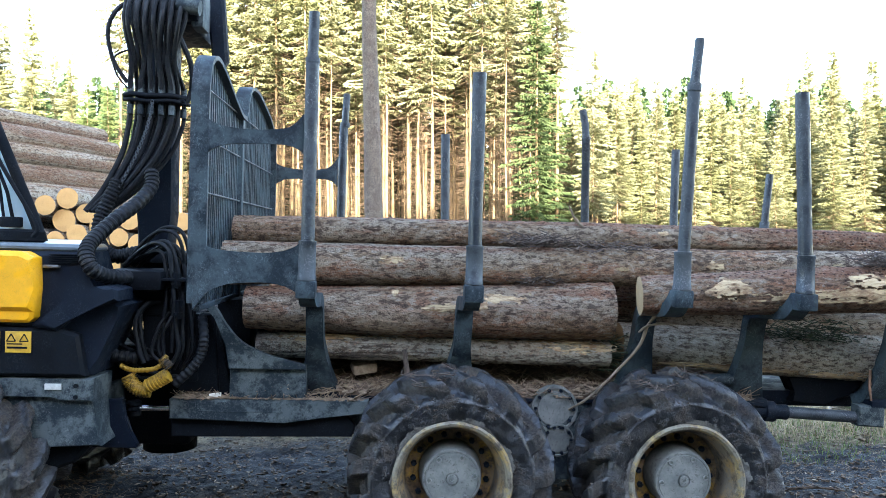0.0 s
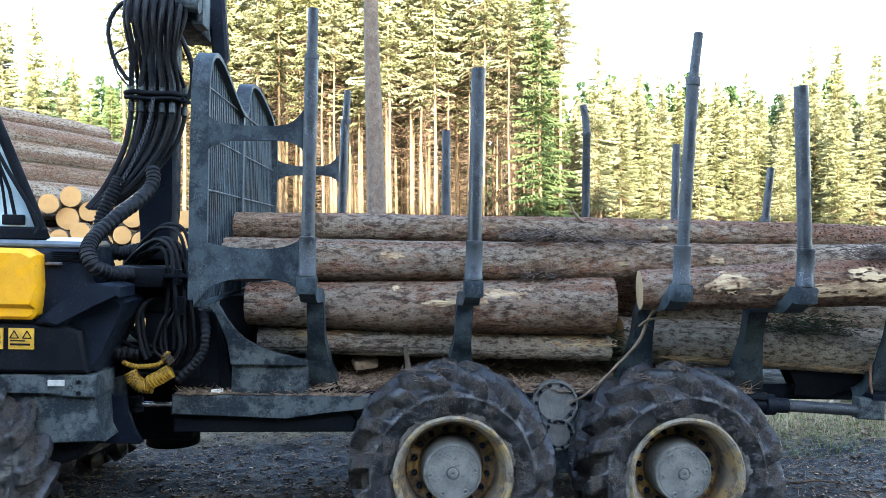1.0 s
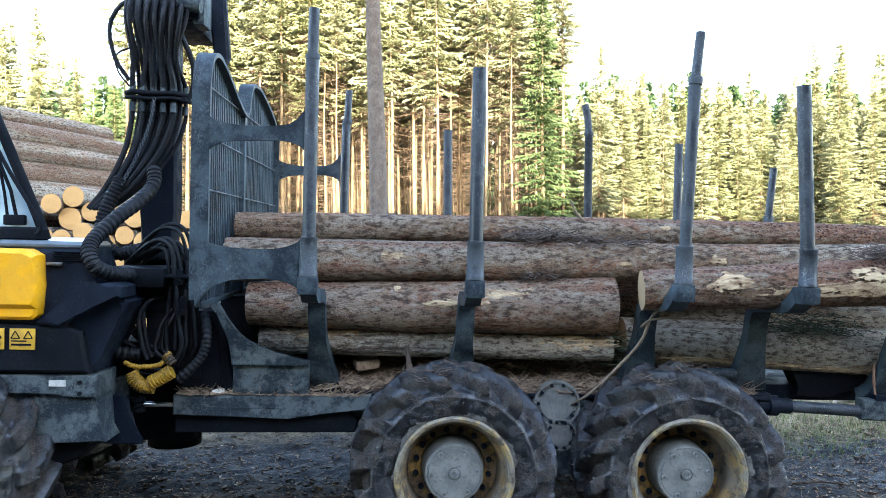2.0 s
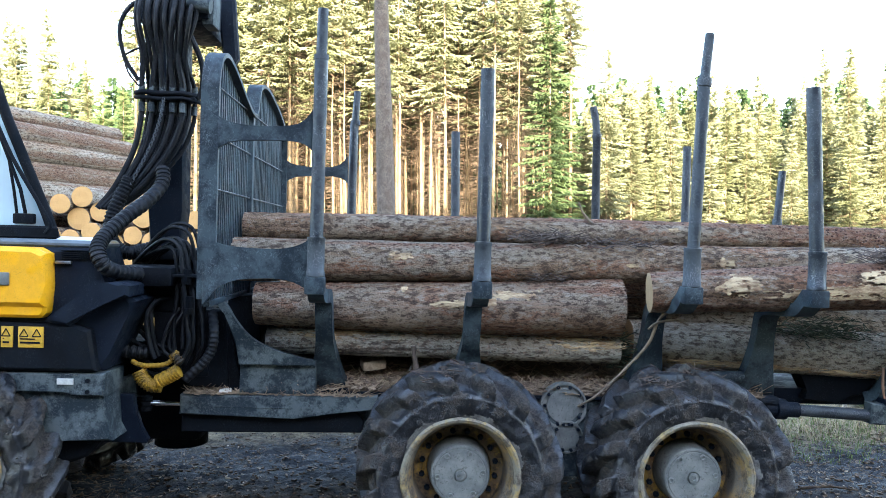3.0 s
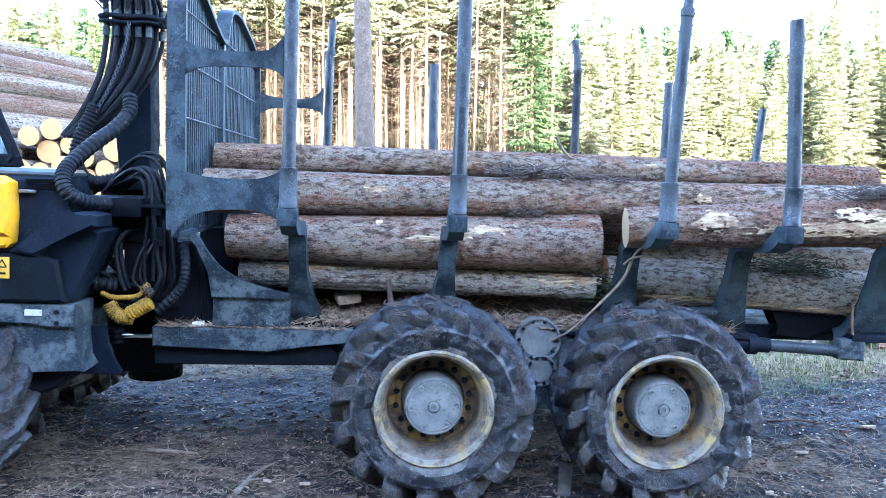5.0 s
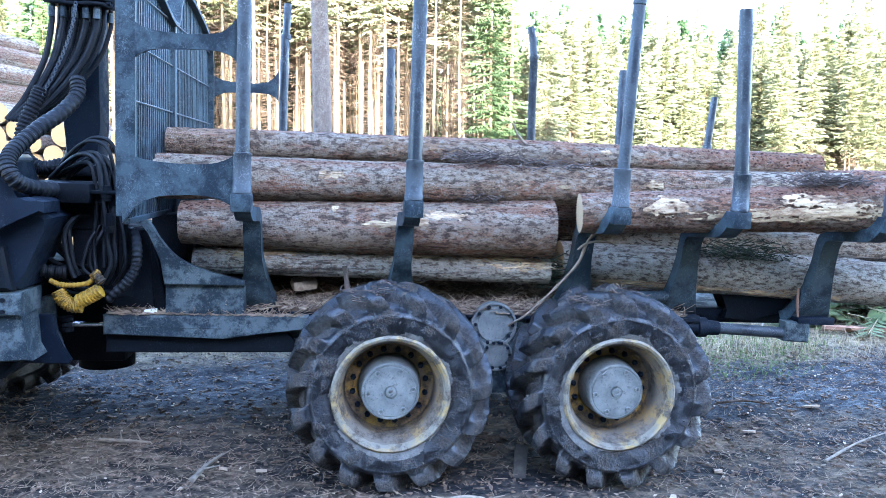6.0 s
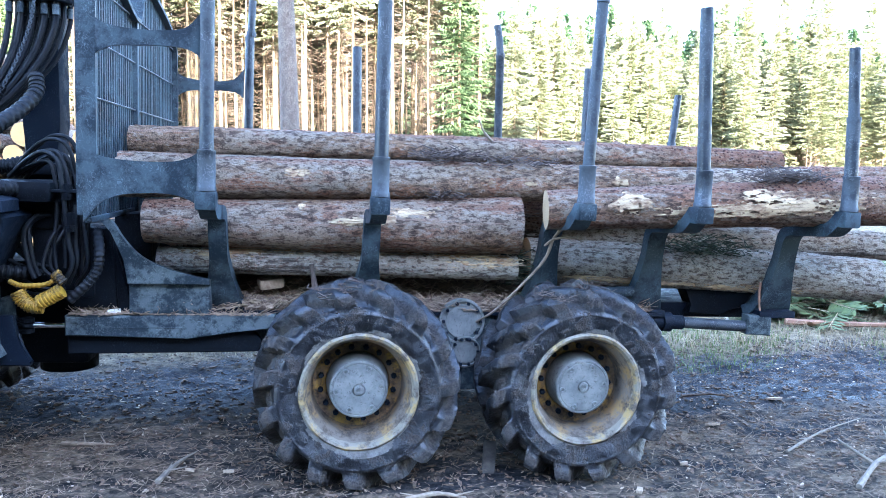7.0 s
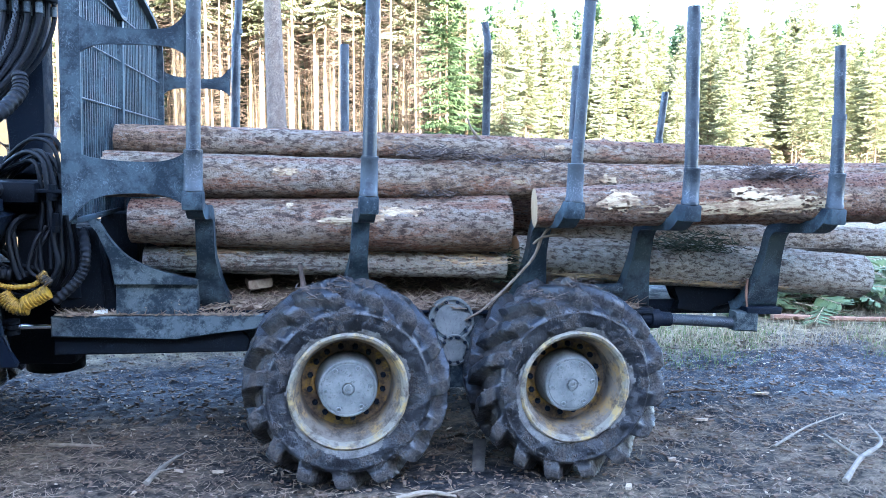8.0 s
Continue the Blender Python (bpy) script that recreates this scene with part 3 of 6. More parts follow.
def make_stake(bunk, foot, steps, r=0.041, far=False):
    """foot: x and y of the pocket; steps: points (x, z, radius) up the stake."""
    x, y = foot
    bm = bmesh.new()
    lathe(bm, [(0.0, 0.0), (0.05, 0.0), (0.058, 0.006), (0.058, 0.03), (0.054, 0.036), (0.052, 0.22), (0.055, 0.225), (0.055, 0.245), (0.044, 0.247), (0.0, 0.247)], 28)
    bm.transform(pose(x, y, 1.895, 90, 0, 0))
    part("stake_pocket", bm, STAKE, bunk, "round steel stake pocket")
    bm = bmesh.new()
    box(bm, (x - 0.06, y - 0.055, 1.79), (x + 0.06, y + 0.055, 1.90), 0.014)
    part("pocket_block", bm, SLATE, bunk)
    bm = bmesh.new()
    pts = [(x, y, 2.0)] + [(a, y + (0.03 if far else -0.0), z) for a, z, _ in steps]
    rs = [steps[0][2]] + [q for _, _, q in steps]
    tube(bm, pts, rs, 24)
    part("stake", bm, STAKE, bunk, "tall scuffed round steel stake")
    return bunk


FARY = 2.72
SP = [(-0.932, 0.0), (0.092, 0.0), (1.408, 0.0), (2.20, -0.02), (3.285, 0.0)]
b1, b2, b3, b4, b5 = [make_bunk(x, d, q, w) for (x, _), d, q, w in zip(SP, (0.02, -0.02, -0.05, -0.02, -0.02), (NEAR, NEAR, DEEP, DEEP, DEEP), (0.066, 0.066, 0.076, 0.076, 0.078))]
make_stake(b1, SP[0], [(-0.931, 3.22, 0.041), (-0.931, 3.221, 0.044), (-0.931, 3.25, 0.044), (-0.931, 3.251, 0.033), (-0.928, 3.53, 0.032)])
make_stake(b2, SP[1], [(0.09, 3.205, 0.043)])
make_stake(b3, SP[2], [(1.445, 3.15, 0.038), (1.446, 3.151, 0.044), (1.448, 3.2, 0.044), (1.448, 3.201, 0.032), (1.472, 3.48, 0.029)])
make_stake(b4, SP[3], [(2.135, 3.165, 0.043)])
make_stake(b5, SP[4], [(3.262, 2.5, 0.043), (3.262, 2.501, 0.046), (3.26, 2.535, 0.046), (3.26, 2.536, 0.036), (3.222, 2.99, 0.036)])
make_stake(b1, (-0.925, FARY), [(-0.922, 3.24, 0.041), (-0.912, 3.245, 0.046), (-0.912, 3.28, 0.046), (-0.912, 3.281, 0.034), (-0.90, 3.56, 0.033)], far=True)
make_stake(b2, (0.092, FARY), [(0.066, 3.205, 0.042)], far=True)
make_stake(b3, (1.47, FARY), [(1.46, 3.19, 0.04), (1.46, 3.2, 0.046), (1.459, 3.23, 0.046), (1.457, 3.231, 0.036), (1.445, 3.36, 0.036), (1.415, 3.5, 0.036)], far=True)
make_stake(b4, (2.36, FARY), [(2.37, 3.14, 0.04)], far=True)
make_stake(b5, (3.30, FARY), [(3.305, 2.45, 0.046), (3.306, 2.451, 0.036), (3.345, 2.93, 0.036)], far=True)

# ---------------------------------------------------------------- headboard
HB = -1.60
OUT = [(0.03, 1.74), (0.02, 2.2), (0.02, 2.95), (0.035, 3.10), (0.09, 3.22), (0.20, 3.285), (0.34, 3.285), (0.55, 3.23), (0.80, 3.14), (1.02, 3.075), (1.14, 3.06),
       (1.22, 3.08), (1.28, 3.2), (1.36, 3.30), (1.50, 3.345), (1.72, 3.345), (2.05, 3.29), (2.35, 3.22), (2.56, 3.12), (2.66, 2.95), (2.69, 2.2), (2.68, 1.74)]
headboard = new("headboard")
headboard.parent = forwarder
tagged(headboard, "heart-topped dark steel headboard with upright bars")
bm = bmesh.new()
loop = smooth_path([(0, y, z) for y, z in OUT], 3)
rings = []
mid_pt = Vector((0, MID, 2.4))
for i, p in enumerate(loop):
    d = (loop[min(i + 1, len(loop) - 1)] - loop[max(i - 1, 0)]).normalized()
    nrm = Vector((0, d.z, -d.y))
    rings.append([bm.verts.new(Vector((HB + a, 0, 0)) + p + nrm * b) for a, b in ((-0.055, 0), (0.055, 0), (0.055, 0.028), (-0.055, 0.028))])
for a, b in zip(rings, rings[1:]):
    for k in range(4):
        bm.faces.new((a[k], a[(k + 1) % 4], b[(k + 1) % 4], b[k]))
bm.faces.new(rings[0]), bm.faces.new(rings[-1])
bevel(bm, [e for e in bm.edges if len(e.link_faces) == 2 and e.calc_face_angle(0) > 0.9], 0.005, 1)
part("headboard_rim", bm, SLATE, headboard, "bent flat steel edge, scuffed")


def top_at(y):
    for (y0, z0), (y1, z1) in zip(OUT[2:-2], OUT[3:-1]):
        if y0 <= y <= y1:
            return z0 + (z1 - z0) * (y - y0) / (y1 - y0)
    return 2.9


for i in range(48):
    y = 0.085 + i * 0.0535
    if abs(y - 1.17) < 0.05:
        continue
    bm = bmesh.new()
    zt = top_at(y) - 0.015
    box(bm, (HB - 0.006, y - 0.009, 1.70), (HB + 0.006 + 0.004 * random.random(), y + 0.009, zt), 0.002)
    part("grid_bar", bm, SLATE, headboard)
bm = bmesh.new()
box(bm, (HB - 0.04, 1.14, 1.66), (HB + 0.04, 1.2, 3.07), 0.008)
box(bm, (HB - 0.02, 0.05, 1.69), (HB + 0.02, 2.67, 1.725), 0.008)
part("centre_post", bm, SLATE, headboard)
for z in (2.42, 2.75, 3.06):
    bm = bmesh.new()
    tube(bm, [(HB + 0.02, 0.04 if z < 3 else 0.06, z), (HB + 0.02, 2.66, z)], 0.006, 8)
    part("cross_rod", bm, STAKE, headboard, "thin pale cross rod")
for y0, y1 in both(0.02, 0.045):
    bm = bmesh.new()
    up = smooth_path([(-1.56, 0, 2.87), (-1.50, 0, 2.835), (-1.40, 0, 2.815), (-1.27, 0, 2.808), (-1.14, 0, 2.815), (-1.04, 0, 2.84), (-0.99, 0, 2.90), (-0.965, 0, 2.93)], 3)
    dn = smooth_path([(-0.965, 0, 2.66), (-0.99, 0, 2.685), (-1.05, 0, 2.715), (-1.15, 0, 2.725), (-1.3, 0, 2.72), (-1.42, 0, 2.715), (-1.50, 0, 2.695), (-1.56, 0, 2.65)], 3)
    plate(bm, [(p.x, p.z) for p in up + dn], y0, y1, w=0.004)
    part("upper_arm", bm, SLATE, headboard, "waisted slate-blue steel arm")
    bm = bmesh.new()
    up = smooth_path([(-1.62, 0, 2.13), (-1.54, 0, 2.085), (-1.4, 0, 2.065), (-1.2, 0, 2.06), (-1.08, 0, 2.075), (-1.0, 0, 2.11), (-0.97, 0, 2.14)], 3)
    dn = smooth_path([(-0.97, 0, 1.80), (-1.03, 0, 1.845), (-1.15, 0, 1.875), (-1.3, 0, 1.875), (-1.45, 0, 1.855), (-1.54, 0, 1.80), (-1.60, 0, 1.72), (-1.62, 0, 1.70)], 3)
    plate(bm, [(p.x, p.z) for p in up + dn], y0, y1, w=0.004)
    part("lower_arm", bm, SLATE, headboard, "broad slate-blue steel arm with scratches")

# curved gusset and box under the headboard
for y0, y1 in both(0.56, 0.60):
    bm = bmesh.new()
    edge = smooth_path([(-1.70, 0, 1.70), (-1.60, 0, 1.67), (-1.53, 0, 1.56), (-1.42, 0, 1.44), (-1.26, 0, 1.36), (-1.08, 0, 1.31), (-0.98, 0, 1.29)], 4)
    plate(bm, [(p.x, p.z) for p in edge] + [(-0.98, 1.255), (-1.5, 1.255), (-1.52, 1.42), (-1.6, 1.60)], y0 - 0.01, y1, w=0.005)
    part("gusset", bm, DUSTY, forwarder, "curved dusty gusset plate")
    bm = bmesh.new()
    box(bm, (-1.5, y0 + 0.03, 1.05), (-0.98, y1 + 0.2, 1.26), 0.012)
    part("gusset_box", bm, DUSTY, forwarder)
    bm = bmesh.new()
    box(bm, (-1.66, y0 + 0.32 if y0 < 1 else y0 - 0.62, 1.06), (-1.42, y0 + 0.66 if y0 < 1 else y0 - 0.28, 1.70), 0.015)
    part("headboard_foot", bm, BLACK, forwarder)
    bm = bmesh.new()
    plate(bm, [(-1.72, 1.62), (-1.64, 1.62), (-1.50, 1.12), (-1.50, 1.05), (-1.58, 1.05)], y0 + 0.1, y0 + 0.16, w=0.008)
    part("brace", bm, BLACK, forwarder)

# tail: tubes behind the rear wheels
for y in (0.72, 2 * MID - 0.72):
    bm = bmesh.new()
    tube(bm, [(1.5, y, 1.20), (2.08, y, 1.215)], 0.045, 16)
    part("cross_tube", bm, DUSTY, forwarder)
    bm = bmesh.new()
    tube(bm, [(2.2, y, 1.0), (3.2, y, 0.945)], 0.043, 20)
    part("tail_tube", bm, STAKE, forwarder, "scuffed steel tail tube")
    bm = bmesh.new()
    tube(bm, [(2.33, y, 0.99), (2.40, y, 0.987)], 0.075, 24)
    tube(bm, [(2.25, y, 0.993), (2.5, y, 0.983)], 0.055, 24)
    part("tube_collar", bm, DARK, forwarder)
    bm = bmesh.new()
    plate(bm, [(3.02, 0.90), (3.02, 1.05), (3.22, 1.05), (3.22, 0.89)], y - 0.06, y + 0.05, w=0.012)
    part("tail_bracket", bm, DUSTY, forwarder)
    bm = bmesh.new()
    plate(bm, [(2.62, 1.03), (2.66, 1.10), (2.58, 1.22), (3.2, 1.22), (3.1, 1.08), (2.95, 1.06), (2.9, 1.0)], y + 0.15, y + 0.3, w=0.01)
    part("tail_plate", bm, BLACK, forwarder)
bm = bmesh.new()
box(bm, (2.3, 0.95, 0.98), (3.15, 1.77, 1.10), 0.015)
part("tail_frame", bm, DARK, forwarder)

# ---------------------------------------------------------------- front unit
bm = bmesh.new()
plate(bm, [(-5.6, 1.25), (-2.27, 1.255), (-2.235, 1.36), (-2.12, 1.62), (-2.08, 1.70), (-2.22, 1.79), (-2.30, 1.80), (-2.33, 2.03), (-5.6, 2.03)], 0.20, 0.62, w=0.03)
hood = part("rear_hood", bm, DARK, forwarder, "dark blue-black engine cover, dusty")
bm = bmesh.new()
plate(bm, [(-4.6, 1.255), (-2.285, 1.26), (-2.33, 1.52), (-2.44, 1.555), (-4.6, 1.575)], 0.13, 0.26, w=0.02)
part("skirt_panel", bm, BLACK, hood)
bm = bmesh.new()
edge = smooth_path([(-2.60, 0, 1.57), (-2.5, 0, 1.65), (-2.38, 0, 1.745), (-2.30, 0, 1.80), (-2.18, 0, 1.825), (-2.09, 0, 1.80)], 3)
plate(bm, [(p.x, p.z) for p in edge] + [(-2.09, 1.735), (-2.25, 1.70), (-2.36, 1.64), (-2.45, 1.545)], 0.10, 0.40, w=0.02)
part("mudguard", bm, DARK, hood, "ridged dark mudguard")
bm = bmesh.new()
plate(bm, [(-4.6, 1.66), (-4.6, 2.04), (-2.66, 2.025), (-2.585, 1.99), (-2.575, 1.80), (-2.585, 1.66)], 0.07, 0.24, w=0.028)
panel = part("yellow_panel", bm, YELLOW, hood, "bright yellow side panel with scratches")
bm = bmesh.new()
plate(bm, [(-4.6, 1.59), (-4.6, 1.68), (-2.585, 1.68), (-2.59, 1.62), (-2.62, 1.59)], 0.10, 0.24, w=0.02)
part("panel_base", bm, YELLOW, hood, "shaded yellow lower edge")
bm = bmesh.new()
box(bm, (-2.95, 0.058, 1.79), (-2.79, 0.08, 1.87), 0.008)
part("panel_lamp", bm, HUB, hood, "small square side lamp")
# Cover top painted pale blue-grey for the sky it reflects.
bm = bmesh.new()
plate(bm, [(-5.6, 0.22), (-2.30, 0.22), (-2.34, 0.62), (-3.1, 2.4), (-5.6, 2.4)], 2.02, 2.075, "xy", 0.02)
part("hood_top", bm, plain("sky_sheen_hood_top", (0.10, 0.12, 0.135), (0.06, 0.075, 0.085), 8, 0.3), hood, "sheet-metal cover top, sky reflection put into its pale blue-grey")
for i in range(5):
    bm = bmesh.new()
    box(bm, (-2.54, 0.185, 1.955 + i * 0.013), (-2.34, 0.21, 1.961 + i * 0.013), 0.002)
    part("vent_slat", bm, BLACK, hood)
bm = bmesh.new()
box(bm, (-2.57, 0.17, 1.925), (-2.47, 0.20, 1.945), 0.008)
part("latch", bm, STEEL, hood, "bright steel latch")
for x0, x1 in ((-2.757, -2.605), (-2.86, -2.79)):
    bm = bmesh.new()
    box(bm, (x0, 0.122, 1.405), (x1, 0.134, 1.535), 0.002)
    sign = part("warning_sign", bm, plain("worn_yellow_sticker", (0.62, 0.36, 0.03), (0.42, 0.24, 0.03), 30, 0.5), hood, "worn yellow warning sticker with bars")
    for tx in ((x0 + 0.035, x1 - 0.04) if x1 - x0 > 0.1 else (x0 + 0.03,)):
        bm = bmesh.new()
        for p, q in (((-0.026, 0), (0.026, 0)), ((-0.026, 0), (0, 0.045)), ((0.026, 0), (0, 0.045))):
            tube(bm, [(tx + p[0], 0.121, 1.475 + p[1]), (tx + q[0], 0.121, 1.475 + q[1])], 0.0035, 5)
        part("triangle_mark", bm, BLACK, sign)
    bm = bmesh.new()
    box(bm, (x0 + 0.012, 0.119, 1.43), (x1 - 0.02, 0.124, 1.442), 0)
    box(bm, (x0 + 0.012, 0.119, 1.455), (x1 - 0.05, 0.124, 1.462), 0)
    part("text_bar", bm, BLACK, sign)

front = new("front_chassis")
front.parent = forwarder
bm = bmesh.new()
plate(bm, [(-5.6, 1.14), (-2.47, 1.14), (-2.45, 1.10), (-2.245, 1.10), (-2.245, 1.245), (-5.6, 1.24)], 0.16, 0.5, w=0.012)
part("side_beam", bm, DUSTY, front)
bm = bmesh.new()
box(bm, (-2.53, 0.148, 1.175), (-2.43, 0.162, 1.212), 0.002)
part("type_plate", bm, plain("pale_plate", (0.5, 0.5, 0.47), (0.35, 0.35, 0.33), 50, 0.5), front, "small pale type plate")
bm = bmesh.new()
plate(bm, [(-3.4, 0.86), (-3.4, 1.14), (-2.255, 1.14), (-2.235, 0.88), (-2.20, 0.815), (-2.7, 0.80)], 0.20, 0.75, w=0.012)
part("step_box", bm, DUSTY, front, "dust-covered steel box")
bm = bmesh.new()
plate(bm, [(-4.6, 0.80), (-4.6, 0.6), (-2.55, 0.62), (-2.40, 0.68), (-2.30, 0.80)], 0.3, 2 * MID - 0.3, w=0.02)
part("belly", bm, BLACK, front)
bm = bmesh.new()
box(bm, (-5.6, 0.55, 0.75), (-2.3, 2 * MID - 0.55, 1.26), 0.02)
part("front_beam", bm, BLACK, front)
for z in (1.20, 1.13):
    bm = bmesh.new()
    tube(bm, [(-2.345, 0.150, z), (-2.345, 0.17, z)], 0.014, 10)
    part("bolt_hole", bm, BLACK, front)

# cab: a dark frame with a rear window
cab = new("cab")
cab.parent = forwarder
for x, y in ((-2.74, 0.55), (-3.55, 2 * MID - 0.55)):
    bm = tube(bmesh.new(), [(x, y, 2.08), (x - 0.06, y, 2.24), (x - 0.33, y, 2.87), (x - 0.56, y, 3.5)], 0.035, 10)
    part("cab_pillar", bm, BLACK, cab, "black slanted cab pillar")
bm = bmesh.new()
plate(bm, [(-5.2, 0.5), (-3.28, 0.5), (-4.1, 2.2), (-5.2, 2.2)], 3.45, 3.6, "xy", 0.03)
part("cab_roof", bm, DARK, cab)
bm = bmesh.new()
plate(bm, [(-5.2, 0.5), (-2.70, 0.5), (-3.5, 2.2), (-5.2, 2.2)], 2.07, 2.16, "xy", 0.015)
part("cab_sill", bm, BLACK, cab)
# Half-opaque pale blue base colour stands in for the sky in the pane.
gt = Tree("sky_toned_glass")
gt.bsdf.inputs["Transmission Weight"].default_value = 0.45
GLASS = gt.done((0.72, 0.90, 0.97), 0.05)
bm = bmesh.new()
plate(bm, [(-4.55, 2.15), (-2.80, 2.15), (-3.1, 2.85), (-3.3, 3.46), (-4.55, 3.46)], 0.56, 0.575, w=0.002)
part("side_glass", bm, GLASS, cab, "cab window with the sky's pale blue put into the glass")
bm = bmesh.new()
tube(bm, [(-2.92, 0.53, 2.20), (-2.96, 0.52, 2.4), (-3.1, 0.52, 2.75)], 0.012, 8)
tube(bm, [(-2.98, 0.53, 2.20), (-3.0, 0.52, 2.38), (-3.04, 0.52, 2.6)], 0.01, 8)
box(bm, (-3.0, 0.50, 2.17), (-2.86, 0.54, 2.24), 0.012)
part("wiper", bm, BLACK, cab, "black wiper arms")
bm = bmesh.new()
tube(bm, smooth_path([(-3.12, 0.45, 2.9), (-2.98, 0.45, 2.6), (-2.80, 0.45, 2.3), (-2.73, 0.45, 2.17), (-2.76, 0.45, 2.11)], 5), 0.014, 8)
part("grab_rail", bm, BLACK, cab)

# articulation and steering cylinder
joint = new("articulation")
joint.parent = forwarder
bm = bmesh.new()
box(bm, (-2.45, 0.95, 0.62), (-1.85, 1.77, 1.35), 0.04)
tube(bm, [(-2.1, MID, 0.5), (-2.1, MID, 1.55)], 0.2, 24)
part("joint_block", bm, BLACK, joint)
bm = bmesh.new()
plate(bm, [(-2.36, 0.74), (-2.36, 1.06), (-2.16, 1.06), (-2.15, 0.93), (-2.11, 0.83), (-2.06, 0.76), (-2.07, 0.735)], 0.45, 0.5, w=0.006)
part("fin_plate", bm, DARK, joint)
bm = bmesh.new()
tube(bm, [(-2.16, 0.62, 0.965), (-1.88, 0.62, 0.97)], 0.02, 14)
part("cylinder_rod", bm, CHROME, joint, "bright chrome cylinder rod")
for z in (0.93, 0.965, 1.0):
    bm = bmesh.new()
    tube(bm, [(-2.14, 0.62, z - 0.014), (-2.14, 0.62, z + 0.014)], 0.045, 16)
    box(bm, (-2.34, 0.59, z - 0.012), (-2.14, 0.65, z + 0.012), 0.004)
    part("clevis", bm, BLACK, joint)

# ---------------------------------------------------------------- crane
crane = new("crane")
crane.parent = forwarder
bm = bmesh.new()
tube(bm, [(-2.24, MID, 1.5), (-2.24, MID, 1.93)], 0.26, 32)
tube(bm, [(-2.24, MID, 1.93), (-2.24, MID, 2.0)], 0.32, 40)
box(bm, (-2.45, 1.0, 1.94), (-1.95, 1.75, 2.02), 0.02)
part("crane_base", bm, BLACK, crane)
bm = bmesh.new()
plate(bm, [(-2.35, 2.0), (-2.36, 2.3), (-2.33, 3.3), (-2.28, 3.95), (-2.12, 3.95), (-2.11, 2.3), (-2.12, 2.0)], 1.24, 1.46, w=0.02)
part("crane_column", bm, DARK, crane, "dark steel crane column")
bm = bmesh.new()
box(bm, (-2.40, 0.98, 3.68), (-1.92, 1.7, 3.95), 0.03)
box(bm, (-2.06, 0.92, 3.70), (-1.86, 1.3, 3.95), 0.02)
part("crane_head", bm, DARK, crane)
bm = bmesh.new()
tube(bm, [(-2.0, 0.9, 3.80), (-1.84, 0.9, 3.78)], 0.055, 16)
box(bm, (-1.92, 0.95, 3.66), (-1.83, 1.15, 3.95), 0.02)
part("valve_block", bm, DUSTY, crane, "grey valve block with fittings")
bm = bmesh.new()
plate(bm, [(-1.98, 4.4), (-1.82, 4.4), (-1.74, 3.52), (-1.79, 3.44), (-1.86, 3.52)], 1.36, 1.46, w=0.02)
part("boom", bm, DARK, crane, "dark folded boom")
bm = bmesh.new()
box(bm, (-2.38, 0.98, 3.115), (-1.96, 1.18, 3.14), 0.01)
tube(bm, smooth_path([(-2.39, 1.0, 3.155), (-2.32, 0.96, 3.16), (-2.2, 0.955, 3.15), (-2.05, 0.96, 3.155), (-1.96, 1.02, 3.15)], 4), 0.02, 10)
tube(bm, smooth_path([(-2.39, 1.0, 3.125), (-2.32, 0.96, 3.12), (-2.2, 0.955, 3.11), (-2.05, 0.96, 3.12), (-1.96, 1.02, 3.11)], 4), 0.016, 10)
part("hose_clamp_plate", bm, BLACK, crane)
rnd = random.Random(4)
for i in range(15):
    u = i / 14
    x0 = -2.34 + 0.34 * u
    yy = 0.99 + 0.07 * (i % 3)
    a = [(-2.28 + 0.34 * u, 1.25, 3.96 + 0.05 * rnd.random()), (-2.34 + 0.40 * u, 0.96, 3.90), (-2.36 + 0.42 * u, 0.88 - 0.04 * (i % 2), 3.68), (-2.31 + 0.30 * u + 0.02 * rnd.uniform(-1, 1), 0.93, 3.42), (x0, yy - 0.02, 3.23), (x0, yy, 3.10)]
    b = [(x0, yy, 3.10), (x0 - 0.01, yy, 2.95), (x0 - 0.05 - 0.05 * u, yy - 0.02, 2.72), (-2.50 + 0.20 * u, 0.93 + 0.04 * (i % 3), 2.46), (-2.60 + 0.12 * u, 0.88 + 0.03 * (i % 3), 2.30)]
    bm = bmesh.new()
    tube(bm, smooth_path(a + b[1:], 5), 0.0165 + 0.004 * (i % 3 == 0), 8)
    part("hydraulic_hose", bm, HOSE, crane)
    if i % 3 != 1:
        for z in (3.17, 3.02):
            part("hose_fitting", tube(bmesh.new(), [(x0, yy - 0.012, z), (x0, yy - 0.012, z + 0.066)], 0.022, 10), DUSTY, crane, "dull steel hose fitting")
for pts, r in (([(-2.32, 1.1, 3.86), (-2.43, 1.0, 3.80), (-2.50, 0.95, 3.62), (-2.46, 0.95, 3.40), (-2.36, 0.96, 3.24)], 0.016),
               ([(-2.06, 1.0, 3.70), (-1.98, 0.95, 3.55), (-1.92, 1.0, 3.38), (-1.93, 1.05, 3.2), (-1.99, 1.05, 3.1)], 0.02),
               ([(-2.34, 1.0, 3.5), (-2.46, 0.97, 3.42), (-2.44, 0.97, 3.3), (-2.36, 0.97, 3.2)], 0.007)):
    tube_bm = tube(bmesh.new(), smooth_path(pts, 6), r, 8)
    part("hydraulic_hose", tube_bm, HOSE, crane)


